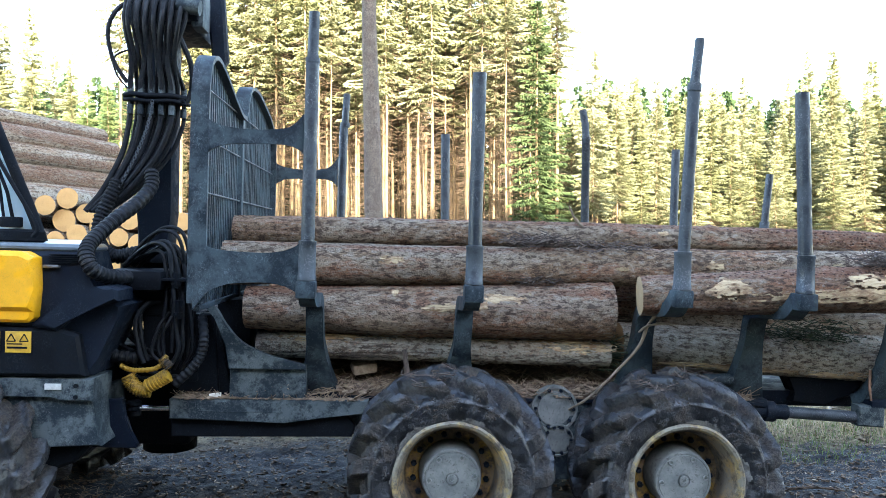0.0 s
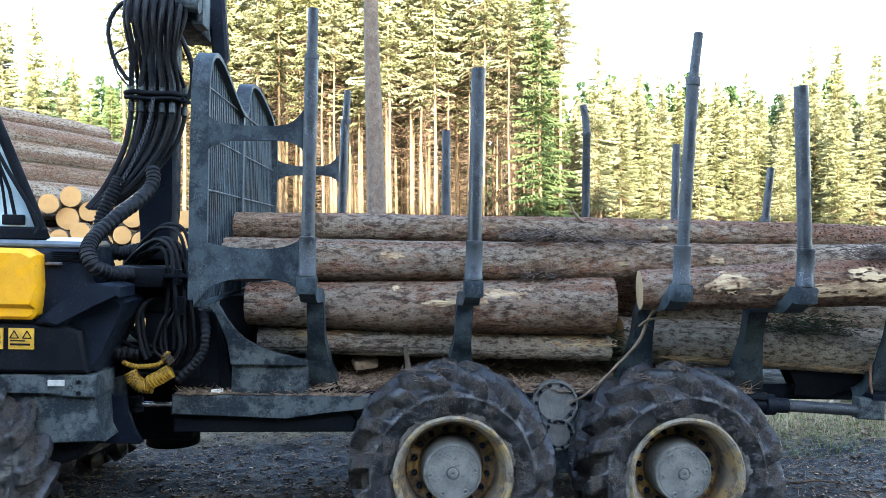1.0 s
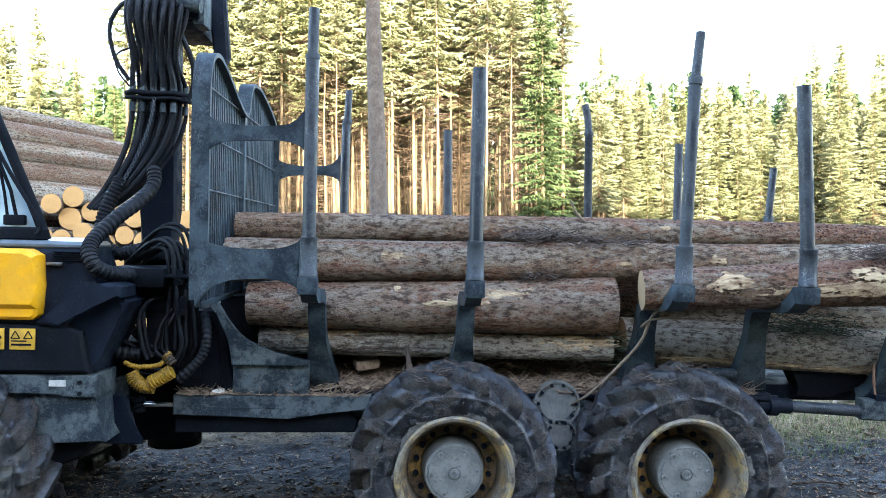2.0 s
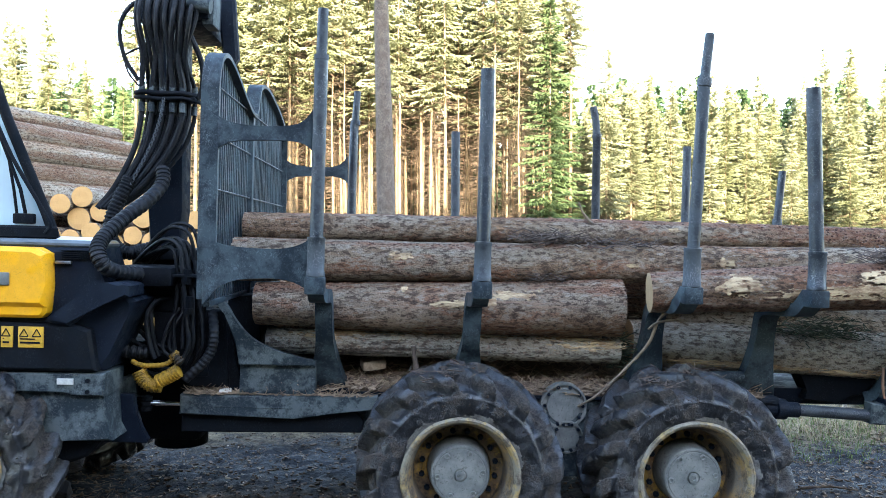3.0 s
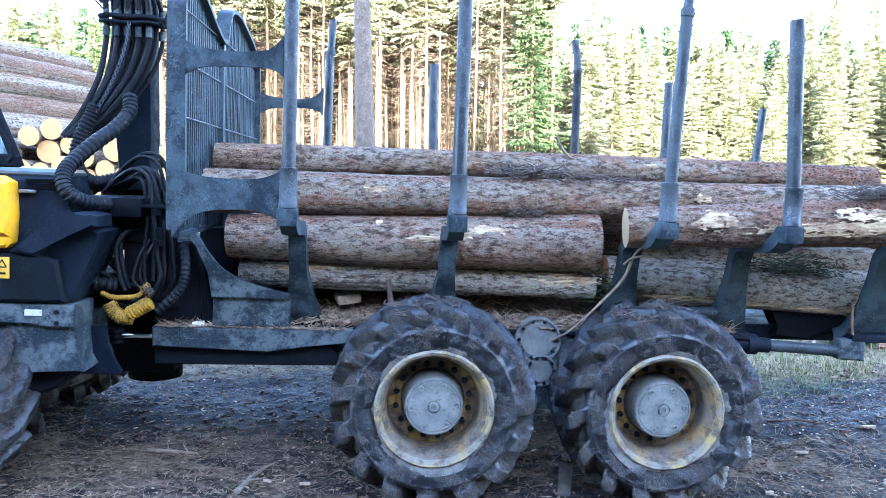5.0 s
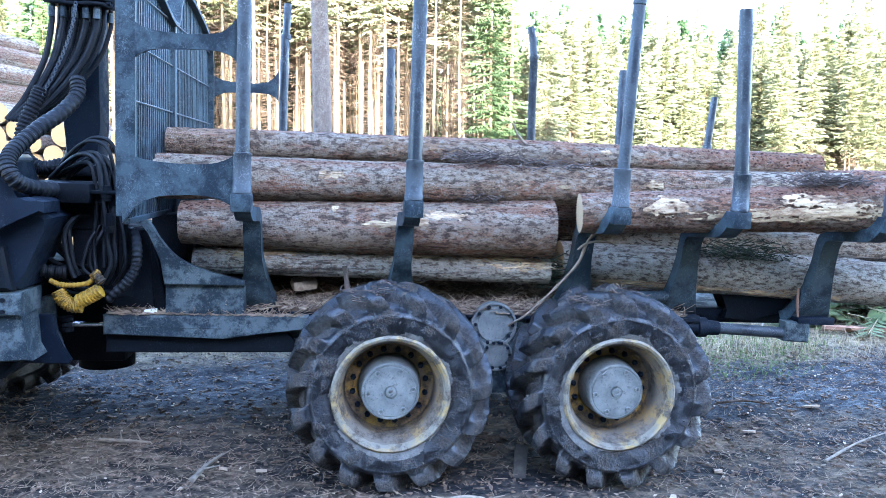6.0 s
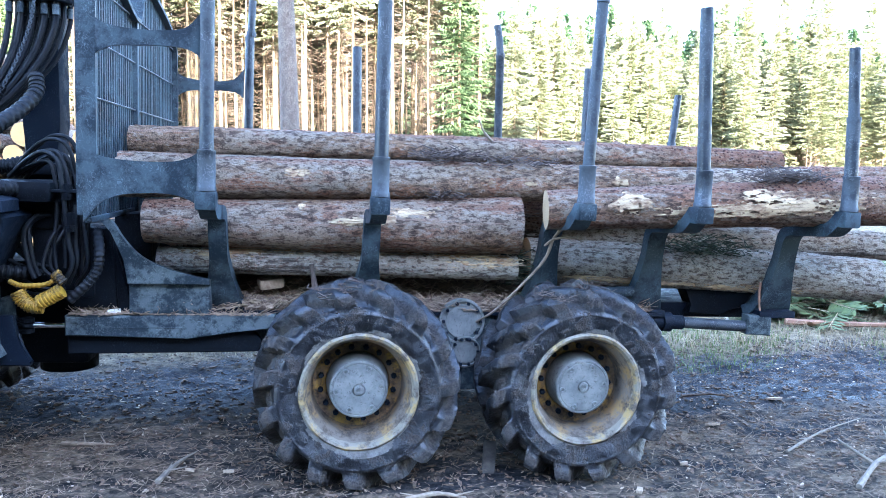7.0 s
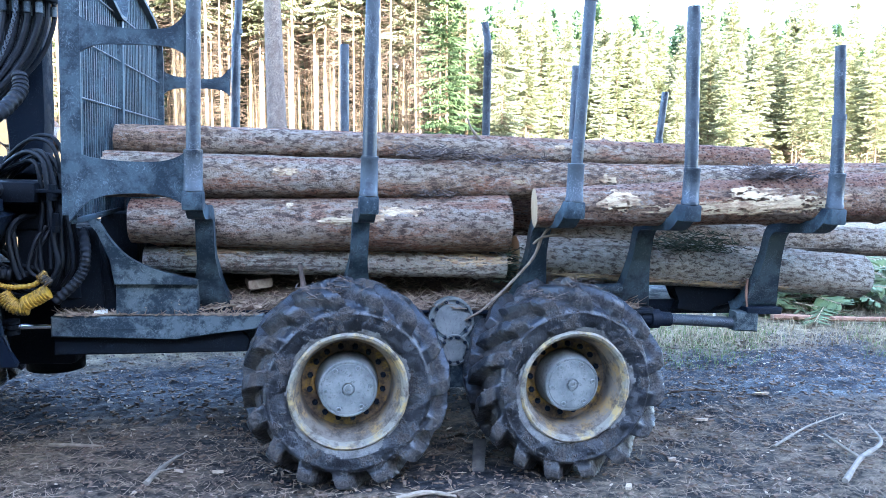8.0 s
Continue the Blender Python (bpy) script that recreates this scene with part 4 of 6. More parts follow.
def sleeve(pts, r, mat, name, label="", step=0.02):
    """A ribbed protective sleeve."""
    line = smooth_path(pts, 24)
    rs = [r * (1.0 + 0.07 * (1 if (i // 3) % 2 else -1)) for i in range(len(line))]
    part(name, tube(bmesh.new(), line, rs, 14), mat, crane, label)


sleeve([(-2.14, 0.86, 2.60), (-2.123, 0.80, 2.483), (-2.169, 0.66, 2.359), (-2.237, 0.50, 2.257), (-2.296, 0.36, 2.153), (-2.323, 0.25, 2.071), (-2.305, 0.17, 1.994), (-2.258, 0.17, 1.916), (-2.204, 0.30, 1.872), (-2.14, 0.44, 1.86)], 0.047, HOSE, "hose_sleeve", "ribbed black hose sleeve")
sleeve([(-2.39, 0.92, 2.53), (-2.418, 0.90, 2.445), (-2.461, 0.88, 2.334), (-2.49, 0.86, 2.225), (-2.491, 0.84, 2.117), (-2.45, 0.82, 2.038), (-2.362, 0.82, 1.987), (-2.265, 0.84, 2.007), (-2.18, 0.92, 2.03)], 0.048, HOSE, "hose_sleeve", "ribbed black hose sleeve")
bm = bmesh.new()
box(bm, (-2.30, 0.42, 1.775), (-1.92, 0.80, 1.915), 0.045)
part("cover_box", bm, BLACK, crane, "rounded black cover box")
bm = bmesh.new()
box(bm, (-2.22, 0.6, 1.60), (-1.85, 1.2, 1.77), 0.02)
box(bm, (-2.10, 0.62, 1.15), (-1.72, 1.4, 1.62), 0.02)
plate(bm, [(-1.86, 1.08), (-1.86, 1.6), (-1.62, 1.62), (-1.58, 1.08)], 0.64, 0.70, w=0.01)
part("crane_foot", bm, BLACK, crane)
LOOPS = [
    ([(-2.262, 0.75, 1.936), (-2.118, 0.65, 2.097), (-1.985, 0.58, 2.187), (-1.864, 0.55, 2.161), (-1.806, 0.55, 2.049), (-1.805, 0.60, 1.856)], 0.014, 2),
    ([(-2.225, 0.70, 1.919), (-2.082, 0.60, 2.05), (-1.95, 0.53, 2.092), (-1.875, 0.50, 2.029), (-1.838, 0.48, 1.899), (-1.817, 0.47, 1.75), (-1.794, 0.47, 1.525), (-1.79, 0.47, 1.375), (-1.856, 0.50, 1.238)], 0.017, 3),
    ([(-2.197, 0.70, 1.949), (-2.032, 0.62, 2.042), (-1.93, 0.56, 2.045), (-1.893, 0.54, 1.933), (-1.895, 0.53, 1.744), (-1.893, 0.52, 1.518), (-1.887, 0.50, 1.35)], 0.014, 3),
    ([(-1.961, 0.60, 1.689), (-2.039, 0.55, 1.682), (-2.086, 0.50, 1.619), (-2.095, 0.48, 1.518), (-2.065, 0.47, 1.37), (-2.032, 0.47, 1.287)], 0.016, 2),
    ([(-1.889, 0.55, 1.628), (-1.928, 0.50, 1.538), (-1.96, 0.48, 1.446), (-1.96, 0.47, 1.353), (-1.913, 0.47, 1.298)], 0.013, 2),
    ([(-1.792, 0.52, 1.823), (-1.785, 0.52, 1.671), (-1.793, 0.55, 1.516), (-1.80, 0.56, 1.30)], 0.016, 3),
    ([(-2.36, 0.60, 1.60), (-2.27, 0.56, 1.50), (-2.20, 0.54, 1.42), (-2.10, 0.53, 1.36), (-2.0, 0.52, 1.33)], 0.015, 4),
    ([(-2.30, 0.58, 1.40), (-2.16, 0.52, 1.27), (-2.02, 0.50, 1.20), (-1.88, 0.50, 1.21)], 0.014, 3),
]
for pts, r, count in LOOPS:
    for i in range(count):
        dx, dz = 0.030 * (i - (count - 1) / 2) + 0.006 * rnd.uniform(-1, 1), 0.018 * rnd.uniform(-1, 1)
        line = [(a + dx + 0.010 * rnd.uniform(-1, 1), b + 0.04 * i, c + dz + 0.010 * rnd.uniform(-1, 1)) for a, b, c in pts]
        part("hydraulic_hose", tube(bmesh.new(), smooth_path(line, 6), r * rnd.uniform(0.85, 1.1), 10), HOSE, crane)
for x, y, z0, z1, r in ((-1.838, 0.465, 1.80, 1.90, 0.026), (-1.82, 0.46, 1.60, 1.72, 0.024), (-1.895, 0.52, 1.79, 1.87, 0.021), (-1.79, 0.51, 1.77, 1.85, 0.022)):
    bm = tube(bmesh.new(), [(x, y, z0), (x + 0.004, y, z1)], r, 8)
    tube(bm, [(x, y, z0 + 0.02), (x, y, z0 + 0.04)], r * 1.3, 6)
    part("hose_coupling", bm, BLACK, crane, "dark hexagonal hose coupling")
bm = bmesh.new()
box(bm, (-1.93, 0.44, 1.845), (-1.74, 0.60, 1.865), 0.004)
part("hose_bracket", bm, BLACK, crane)
sleeve([(-2.167, 0.55, 1.584), (-2.24, 0.50, 1.55), (-2.301, 0.48, 1.495), (-2.312, 0.48, 1.42), (-2.247, 0.48, 1.347), (-2.089, 0.50, 1.328)], 0.043, HOSE, "hose_sleeve")
sleeve([(-1.695, 0.60, 1.60), (-1.663, 0.52, 1.465), (-1.674, 0.50, 1.354), (-1.734, 0.49, 1.26), (-1.842, 0.49, 1.155)], 0.032, HOSE, "hose_sleeve")
sleeve([(-2.13, 0.44, 1.22), (-2.10, 0.44, 1.165), (-2.045, 0.44, 1.125), (-1.98, 0.44, 1.125)], 0.046, HOSE_Y, "yellow_sleeve", "dirty yellow spiral hose guard")
sleeve([(-2.00, 0.42, 1.15), (-1.923, 0.42, 1.192), (-1.86, 0.42, 1.232)], 0.046, HOSE_Y, "yellow_sleeve", "dirty yellow spiral hose guard")
sleeve([(-2.175, 0.43, 1.285), (-2.12, 0.43, 1.262), (-2.046, 0.43, 1.256), (-1.937, 0.43, 1.276), (-1.876, 0.43, 1.355)], 0.016, HOSE_Y, "yellow_sleeve")
sleeve([(-1.912, 0.43, 1.342), (-1.855, 0.43, 1.278)], 0.030, HOSE_Y, "yellow_sleeve")
# chain beside the hoses
link = None
for i in range(40):
    u = i / 39
    p = Vector((-2.17 - 0.26 * u ** 1.6, 0.93 - 0.05 * u, 3.10 - 0.72 * u))
    if link is None:
        ring = [Vector((0.010 * math.cos(a), 0, 0.017 * math.sin(a))) for a in [2 * math.pi * k / 10 for k in range(11)]]
        link = part("chain_link", tube(bmesh.new(), ring, 0.0035, 5, False), STAKE, crane)
        link.matrix_basis = Matrix.Translation(p)
    else:
        share("chain_link", link, crane, Matrix.Translation(p) @ pose(0, 0, 0, 0, 10 + 18 * u, 90 * (i % 2)))


# ---------------------------------------------------------------- logs
def make_log(a, b, ra, rb, seed, bark=None, group="logs on the machine", label="barked spruce log with reddish grey bark", bow=0.015, m=V, ends=(None, None), sides=30, step=0.07, cut=0.0):
    """A log from a to b (its two ends' centres, in the machine's axes), with radii ra and rb."""
    a, b = Vector(a), Vector(b)
    length = (b - a).length
    d = (b - a).normalized()
    rot = d.to_track_quat("X", "Z").to_matrix().to_4x4()
    ob = thing("log", label, "log", group, m @ Matrix.Translation((a + b) / 2) @ rot)
    k = max(6, int(length / step))
    rng = random.Random(seed)
    off = Vector((seed * 7.3, seed * 3.1, seed * 1.7))
    knots = [(rng.uniform(-length / 2, length / 2), rng.uniform(0, 6.28), rng.uniform(0.008, 0.022)) for _ in range(int(length * 4))]
    ph = rng.uniform(0, 6.28)
    verts, faces = [], []

    def ring_at(i):
        u = i / k
        x = (u - 0.5) * length
        r0 = ra + (rb - ra) * u
        cy, cz = bow * math.sin(math.pi * u) * math.cos(ph), bow * math.sin(math.pi * u) * math.sin(ph)
        out = []
        for j in range(sides):
            t = 2 * math.pi * j / sides
            c, s = math.cos(t), math.sin(t)
            r = r0 * (1 + 0.03 * noise.noise(Vector((x * 1.2, c, s)) + off) + 0.02 * noise.noise(Vector((x * 5, c * 3, s * 3)) + off)) + 0.005 * noise.noise(Vector((x * 22, c * 9, s * 9)) + off) + 0.004 * noise.noise(Vector((x * 45, c * 20, s * 20)) + off)
            for kx, kt, kh in knots:
                if abs(x - kx) < 0.09:
                    dt = (t - kt + math.pi) % (2 * math.pi) - math.pi
                    r += kh * math.exp(-((x - kx) / 0.03) ** 2 - (dt * r0 / 0.03) ** 2)
            slant = cut * c * r0 if i == 0 else 0.0
            out.append((x + slant, cy + r * c, cz + r * s))
        return out

    for i in range(k + 1):
        verts += ring_at(i)
    for i in range(k):
        for j in range(sides):
            p, q = i * sides + j, i * sides + (j + 1) % sides
            faces.append((p, q, q + sides, p + sides))
    raw("bark", verts, faces, bark or BARK, ob, smooth=True)
    for side, i, mat in ((0, 0, ends[0] or CUT_OLD), (1, k, ends[1] or CUT_OLD)):
        ring = ring_at(i)
        c = [sum(p[n] for p in ring) / sides for n in range(3)]
        vs = [tuple(ring[j]) for j in range(sides)] + [tuple(c[n] + 0.55 * (ring[j][n] - c[n]) + (0.004 * (1 if side else -1) if n == 0 else 0) for n in range(3)) for j in range(sides)] + [tuple(c)]
        fs = []
        for j in range(sides):
            j2 = (j + 1) % sides
            fs += [(j, j2, sides + j2, sides + j), (sides + j, sides + j2, 2 * sides)]
        raw("cut_end", vs, fs if side else [f[::-1] for f in fs], mat, ob, "sawn end face")
    return ob, length, (ra + rb) / 2


def bare_patch(log, x, ang, lx, la, seed, mat=None, name="bare_patch"):
    """A ragged place where the bark is torn off: a thin shell of wood, its outline broken up."""
    ob, length, r = log
    rng = random.Random(seed)
    n, mlen = max(60, int(lx / 0.0035)), 48
    verts, faces, idx = [], [], {}
    for i in range(n):
        for j in range(mlen):
            u, v = (i / (n - 1) - 0.5) * 2, (j / (mlen - 1) - 0.5) * 2
            px, pv = u * lx, v * la
            e = 0.75 * (u * u + v * v) + 0.7 * noise.noise((u * 2.2 + seed, v * 2.2, seed * 1.3)) + 0.65 * noise.noise((px * 22 + seed, pv * 60, 4.0)) + 0.5 * noise.noise((px * 60, pv * 130, seed + 0.5))
            if e < 0.58:
                idx[i, j] = len(verts)
                a = radians(ang) + v * la / r
                h = r * 1.018 + 0.006 + 0.004 * noise.noise((u * 4, v * 4, seed))
                verts.append((x + u * lx, -h * math.cos(a), h * math.sin(a)))
    for (i, j) in idx:
        q = [(i, j), (i + 1, j), (i + 1, j + 1), (i, j + 1)]
        if all(c in idx for c in q):
            faces.append([idx[c] for c in q])
    if faces:
        raw(name, verts, faces, mat or BARE, ob, "pale torn wood without bark")


A = make_log((-1.566, 0.95, 2.197), (3.349, 0.95, 2.236), 0.108, 0.094, 1, sides=44, step=0.04)
B = make_log((-1.626, 0.77, 1.97), (3.495, 0.77, 2.065), 0.153, 0.127, 2, sides=44, step=0.04)
C = make_log((-1.424, 0.72, 1.662), (1.158, 0.72, 1.701), 0.148, 0.212, 3, ends=(None, CUT), sides=48, step=0.04)
D = make_log((-1.349, 0.76, 1.398), (1.173, 0.76, 1.378), 0.087, 0.091, 4, BARK_C, label="thin grey-barked spruce log with bare strips", sides=40, step=0.04)
E = make_log((1.231, 0.28, 1.838), (3.997, 0.28, 1.987), 0.133, 0.183, 5, ends=(CUT_DULL, None), sides=48, step=0.04, cut=0.14)
F = make_log((1.285, 0.92, 1.427), (4.283, 0.92, 1.304), 0.165, 0.179, 6, BARK_C, ends=(CUT_DULL, None), sides=48, step=0.04)
G = make_log((1.3, 1.25, 1.62), (5.2, 1.2, 1.56), 0.13, 0.12, 7, BARK_B)
H = make_log((1.4, 0.92, 2.02), (4.9, 0.95, 2.12), 0.13, 0.15, 8)
# the inside of the load
make_log((-1.45, 1.08, 1.98), (3.2, 1.08, 2.0), 0.13, 0.13, 9)
make_log((-1.22, 1.12, 1.42), (1.1, 1.10, 1.42), 0.15, 0.16, 10)
make_log((-1.20, 1.20, 1.80), (1.1, 1.22, 1.82), 0.18, 0.19, 11, BARK_B)
make_log((-1.42, 1.30, 2.12), (3.1, 1.30, 2.14), 0.12, 0.11, 12)
make_log((-1.42, 1.58, 2.10), (3.0, 1.58, 2.12), 0.14, 0.13, 13)
make_log((-1.40, 1.92, 2.04), (3.0, 1.92, 2.06), 0.17, 0.15, 14)
make_log((-1.40, 2.36, 2.0), (3.3, 2.36, 2.0), 0.17, 0.16, 15, BARK_B)
make_log((-1.40, 1.62, 1.5), (1.15, 1.62, 1.5), 0.18, 0.18, 16)
make_log((-1.40, 2.0, 1.62), (1.15, 2.0, 1.62), 0.17, 0.17, 17)
make_log((1.34, 1.55, 1.46), (4.6, 1.5, 1.42), 0.16, 0.15, 18)
make_log((1.34, 1.95, 1.62), (4.7, 1.95, 1.6), 0.18, 0.17, 19, BARK_B)
make_log((1.36, 1.52, 1.82), (4.4, 1.52, 1.86), 0.16, 0.16, 20)
for x, ang, lx, la, sd in ((-1.36, 12, 0.10, 0.035, 1), (-0.02, -5, 0.05, 0.02, 2), (0.28, -8, 0.05, 0.015, 3), (0.95, 2, 0.07, 0.04, 4), (1.25, -25, 0.09, 0.03, 9)):
    bare_patch(B, x, ang, lx, la, sd)
for x, ang, lx, la, sd in ((0.48, 18, 0.26, 0.08, 5), (0.62, 22, 0.16, 0.06, 35), (0.22, 8, 0.30, 0.03, 6), (1.12, -35, 0.06, 0.05, 7), (-0.25, 40, 0.03, 0.025, 8), (1.08, 35, 0.12, 0.04, 19)):
    bare_patch(C, x, ang, lx, la, sd)
for x, ang, lx, la, sd in ((-0.35, 40, 0.5, 0.055, 10), (0.75, 40, 0.6, 0.06, 11), (0.1, 44, 0.6, 0.05, 31), (-0.75, 48, 0.4, 0.04, 32), (0.35, 36, 0.35, 0.04, 33), (0.3, -40, 0.05, 0.02, 12)):
    bare_patch(D, x, ang, lx, la, sd)
for x, ang, lx, la, sd in ((-0.85, 15, 0.16, 0.08, 13), (-0.15, -12, 0.55, 0.05, 14), (0.35, -5, 0.5, 0.07, 15), (0.9, 0, 0.3, 0.06, 16), (0.15, 25, 0.2, 0.05, 21)):
    bare_patch(E, x, ang, lx, la, sd)
for x, ang, lx, la, sd in ((-0.7, -35, 0.6, 0.035, 17), (0.3, -38, 0.5, 0.04, 18)):
    bare_patch(F, x, ang, lx, la, sd)
for x, ang, lx, la, sd in ((-0.6, 20, 0.05, 0.02, 22), (0.7, 25, 0.05, 0.02, 23)):
    bare_patch(A, x, ang, lx, la, sd)

# ---------------------------------------------------------------- stacks of timber beyond
rng = random.Random(11)
TOP = [(-5.63, 2.845, 0.170), (-5.37, 2.60, 0.161), (-5.70, 2.49, 0.185), (-5.95, 2.73, 0.161), (-5.80, 2.16, 0.150), (-5.45, 2.26, 0.160), (-5.09, 2.74, 0.14), (-5.13, 2.39, 0.15),
       (-4.80, 2.21, 0.150), (-4.62, 2.52, 0.185), (-4.28, 2.42, 0.16), (-3.84, 2.47, 0.15), (-4.15, 2.10, 0.16), (-4.48, 2.10, 0.16), (-3.55, 2.2, 0.15), (-3.85, 2.12, 0.15), (-6.3, 2.5, 0.17), (-6.12, 2.2, 0.16), (-6.6, 2.3, 0.17), (-5.13, 2.08, 0.15)]
ends_at = TOP + [(-7.2 + 0.355 * i + (0.18 if k % 2 else 0) + rng.uniform(-0.02, 0.02), 0.16 + 0.31 * k + rng.uniform(-0.015, 0.015), rng.uniform(0.145, 0.172)) for k in range(6) for i in range(11)]
for row, (x, z, r) in enumerate(ends_at):
    y = 8.0 + rng.uniform(-0.12, 0.2)
    make_log((x, y, z), (x + rng.uniform(-0.1, 0.1), y + 3.4, z), r, r * 0.95, 40 + row, BARK_B, "stacked timber", "stacked spruce log with fresh orange cut end", 0.01, pose(0, 0, 0), (CUT, CUT), 22, 0.3)
for k, (z, y, x1, r) in enumerate(((0.3, 12.6, -6.0, 0.25), (0.75, 12.6, -6.2, 0.24), (1.2, 12.5, -6.0, 0.25), (1.65, 12.6, -6.1, 0.24), (2.1, 12.5, -6.2, 0.24), (2.55, 12.6, -6.0, 0.23), (3.0, 12.5, -6.2, 0.23), (3.38, 12.6, -6.3, 0.22),
                                  (3.75, 12.5, -6.35, 0.20), (4.1, 12.5, -6.5, 0.20), (4.42, 12.5, -6.75, 0.18), (4.7, 12.6, -8.0, 0.15))):
    make_log((x1 - 2.4, y - 6.0, z + 0.05), (x1, y, z), r * 1.05, r, 200 + k, BARK_B, "stacked timber", "long pale-barked spruce log lying in a stack", 0.03, pose(0, 0, 0), (CUT_OLD, CUT_OLD), 20, 0.2)
    make_log((x1 - 2.95, y - 6.0, z + 0.02), (x1 - 0.5, y, z - 0.05), r, r * 0.9, 260 + k, BARK_B, "stacked timber", "long pale-barked spruce log lying in a stack", 0.03, pose(0, 0, 0), (CUT_OLD, CUT_OLD), 14, 0.5)
for k in range(5):
    make_log((-5.2, 11.6 + 0.3 * k, 0.3 + 0.42 * k), (0.5, 11.6 + 0.3 * k, 0.3 + 0.42 * k), 0.22, 0.2, 230 + k, BARK_B, "stacked timber", "long spruce log lying in a stack", 0.03, pose(0, 0, 0), (CUT_OLD, CUT_OLD), 18, 0.3)


# ---------------------------------------------------------------- trees
def quad_tube(verts, faces, pts, rs, n):
    base = len(verts)
    for (x, y, z), r in zip(pts, rs):
        for k in range(n):
            a = 2 * math.pi * k / n
            verts.append((x + r * math.cos(a), y + r * math.sin(a), z))
    for i in range(len(pts) - 1):
        for k in range(n):
            p, q = base + i * n + k, base + i * n + (k + 1) % n
            faces.append((p, q, q + n, p + n))


def make_spruce(seed, h, start, reach, needles, dead, density=1.0, r0=0.19, fine=0.2):
    """A spruce: tapered trunk, dead twigs below, whorls of drooping branches with sprays above."""
    rng = random.Random(seed)
    ob = thing("spruce", "tall sunlit spruce with a bare lower trunk" if start > 4 else "bushy spruce with green branches low down", "tree", "forest trees")
    vs, fs = [], []
    pts = [(0.12 * noise.noise((seed, z * 0.15, 0)), 0.12 * noise.noise((seed, z * 0.15, 9)), z) for z in [h * i / 10 for i in range(11)]]
    quad_tube(vs, fs, [(pts[0][0], pts[0][1], -0.4)] + pts, [r0 * 1.3] + [r0 * (1 - 0.93 * (p[2] / h) ** 0.9) for p in pts], 8)
    raw("trunk", vs, fs, TRUNK, ob, smooth=True)
    vs, fs = [], []
    for i in range(dead):
        z = rng.uniform(1.0, start + 3)
        a, el, ln = rng.uniform(0, 6.283), rng.uniform(-0.5, 0.15), rng.uniform(0.5, 1.9) * (0.6 + 0.4 * z / (start + 3))
        d = Vector((math.cos(a) * math.cos(el), math.sin(a) * math.cos(el), math.sin(el)))
        s = Vector((-math.sin(a), math.cos(a), 0))
        p, r = Vector((0, 0, z)), 0.016
        q = p + d * ln * 0.6
        e = q + (d + Vector((0, 0, -0.25))) * ln * 0.4
        b = len(vs)
        vs += [p + s * r, p - s * r, p + Vector((0, 0, r)), q + s * r * 0.6, q - s * r * 0.6, q + Vector((0, 0, r * 0.7)), e]
        fs += [(b, b + 1, b + 4, b + 3), (b + 1, b + 2, b + 5, b + 4), (b + 2, b, b + 3, b + 5), (b + 3, b + 4, b + 6), (b + 4, b + 5, b + 6), (b + 5, b + 3, b + 6)]
        for k in range(3):
            u = rng.uniform(0.3, 0.95)
            c = p + d * ln * u
            t = (d * 0.4 + s * rng.uniform(-1, 1) + Vector((0, 0, rng.uniform(-0.5, 0.1)))) * 0.28
            b = len(vs)
            vs += [c + Vector((0, 0, 0.008)), c - Vector((0, 0, 0.008)), c + t]
            fs += [(b, b + 1, b + 2)]
    if dead:
        tagged(raw("twig_tangle", [tuple(v) for v in vs], fs, TWIG, ob), kind="stuff")
    vs, fs = [], []
    z = start
    while z < h - 0.2:
        u = (z - start) / (h - start)
        env = reach * (1 - u) ** 0.75 * (0.75 + 0.25 * min(1, u * 6)) + 0.12
        for k in range(int(rng.choice((1, 1, 2, 2)) * density + rng.random() * 0.9)):
            a = rng.uniform(0, 6.283)
            ln = env * rng.uniform(0.55, 1.12)
            rise = 0.35 * u - 0.28 + rng.uniform(-0.25, 0.22)
            d = Vector((math.cos(a), math.sin(a), 0))
            s = Vector((-math.sin(a), math.cos(a), 0))
            m = max(2, int(ln / fine))
            zz = z + rng.uniform(-0.2, 0.2)
            prev = Vector((0, 0, zz))
            for i in range(1, m + 1):
                f = i / m
                c = d * (ln * f) + Vector((0, 0, zz + rise * ln * f + 0.10 * ln * f * f))
                w = (0.09 + 0.22 * (1 - f) * min(1.0, ln / 1.5)) * (0.5 + 2.5 * fine)
                for sg in (-1, 1):
                    droop = rng.uniform(0.12, 0.55)
                    tip = c + s * sg * w * rng.uniform(1.0, 1.9) + d * rng.uniform(0.02, 0.2) - Vector((0, 0, droop * (0.2 + 1.4 * fine)))
                    b = len(vs)
                    vs += [prev, c + Vector((0, 0, rng.uniform(-0.03, 0.05))), tip, prev * 0.45 + tip * 0.55 - Vector((0, 0, 0.3 * fine))]
                    fs += [(b, b + 1, b + 2), (b, b + 2, b + 3)]
                if rng.random() < 0.45:
                    b = len(vs)
                    vs += [prev, c, (prev + c) / 2 - Vector((0, 0, rng.uniform(0.12, 0.34)))]
                    fs += [(b, b + 1, b + 2)]
                prev = c
        z += rng.uniform(0.04, 0.16)
    tagged(raw("crown", [tuple(v) for v in vs], fs, needles, ob), kind="stuff")
    return ob


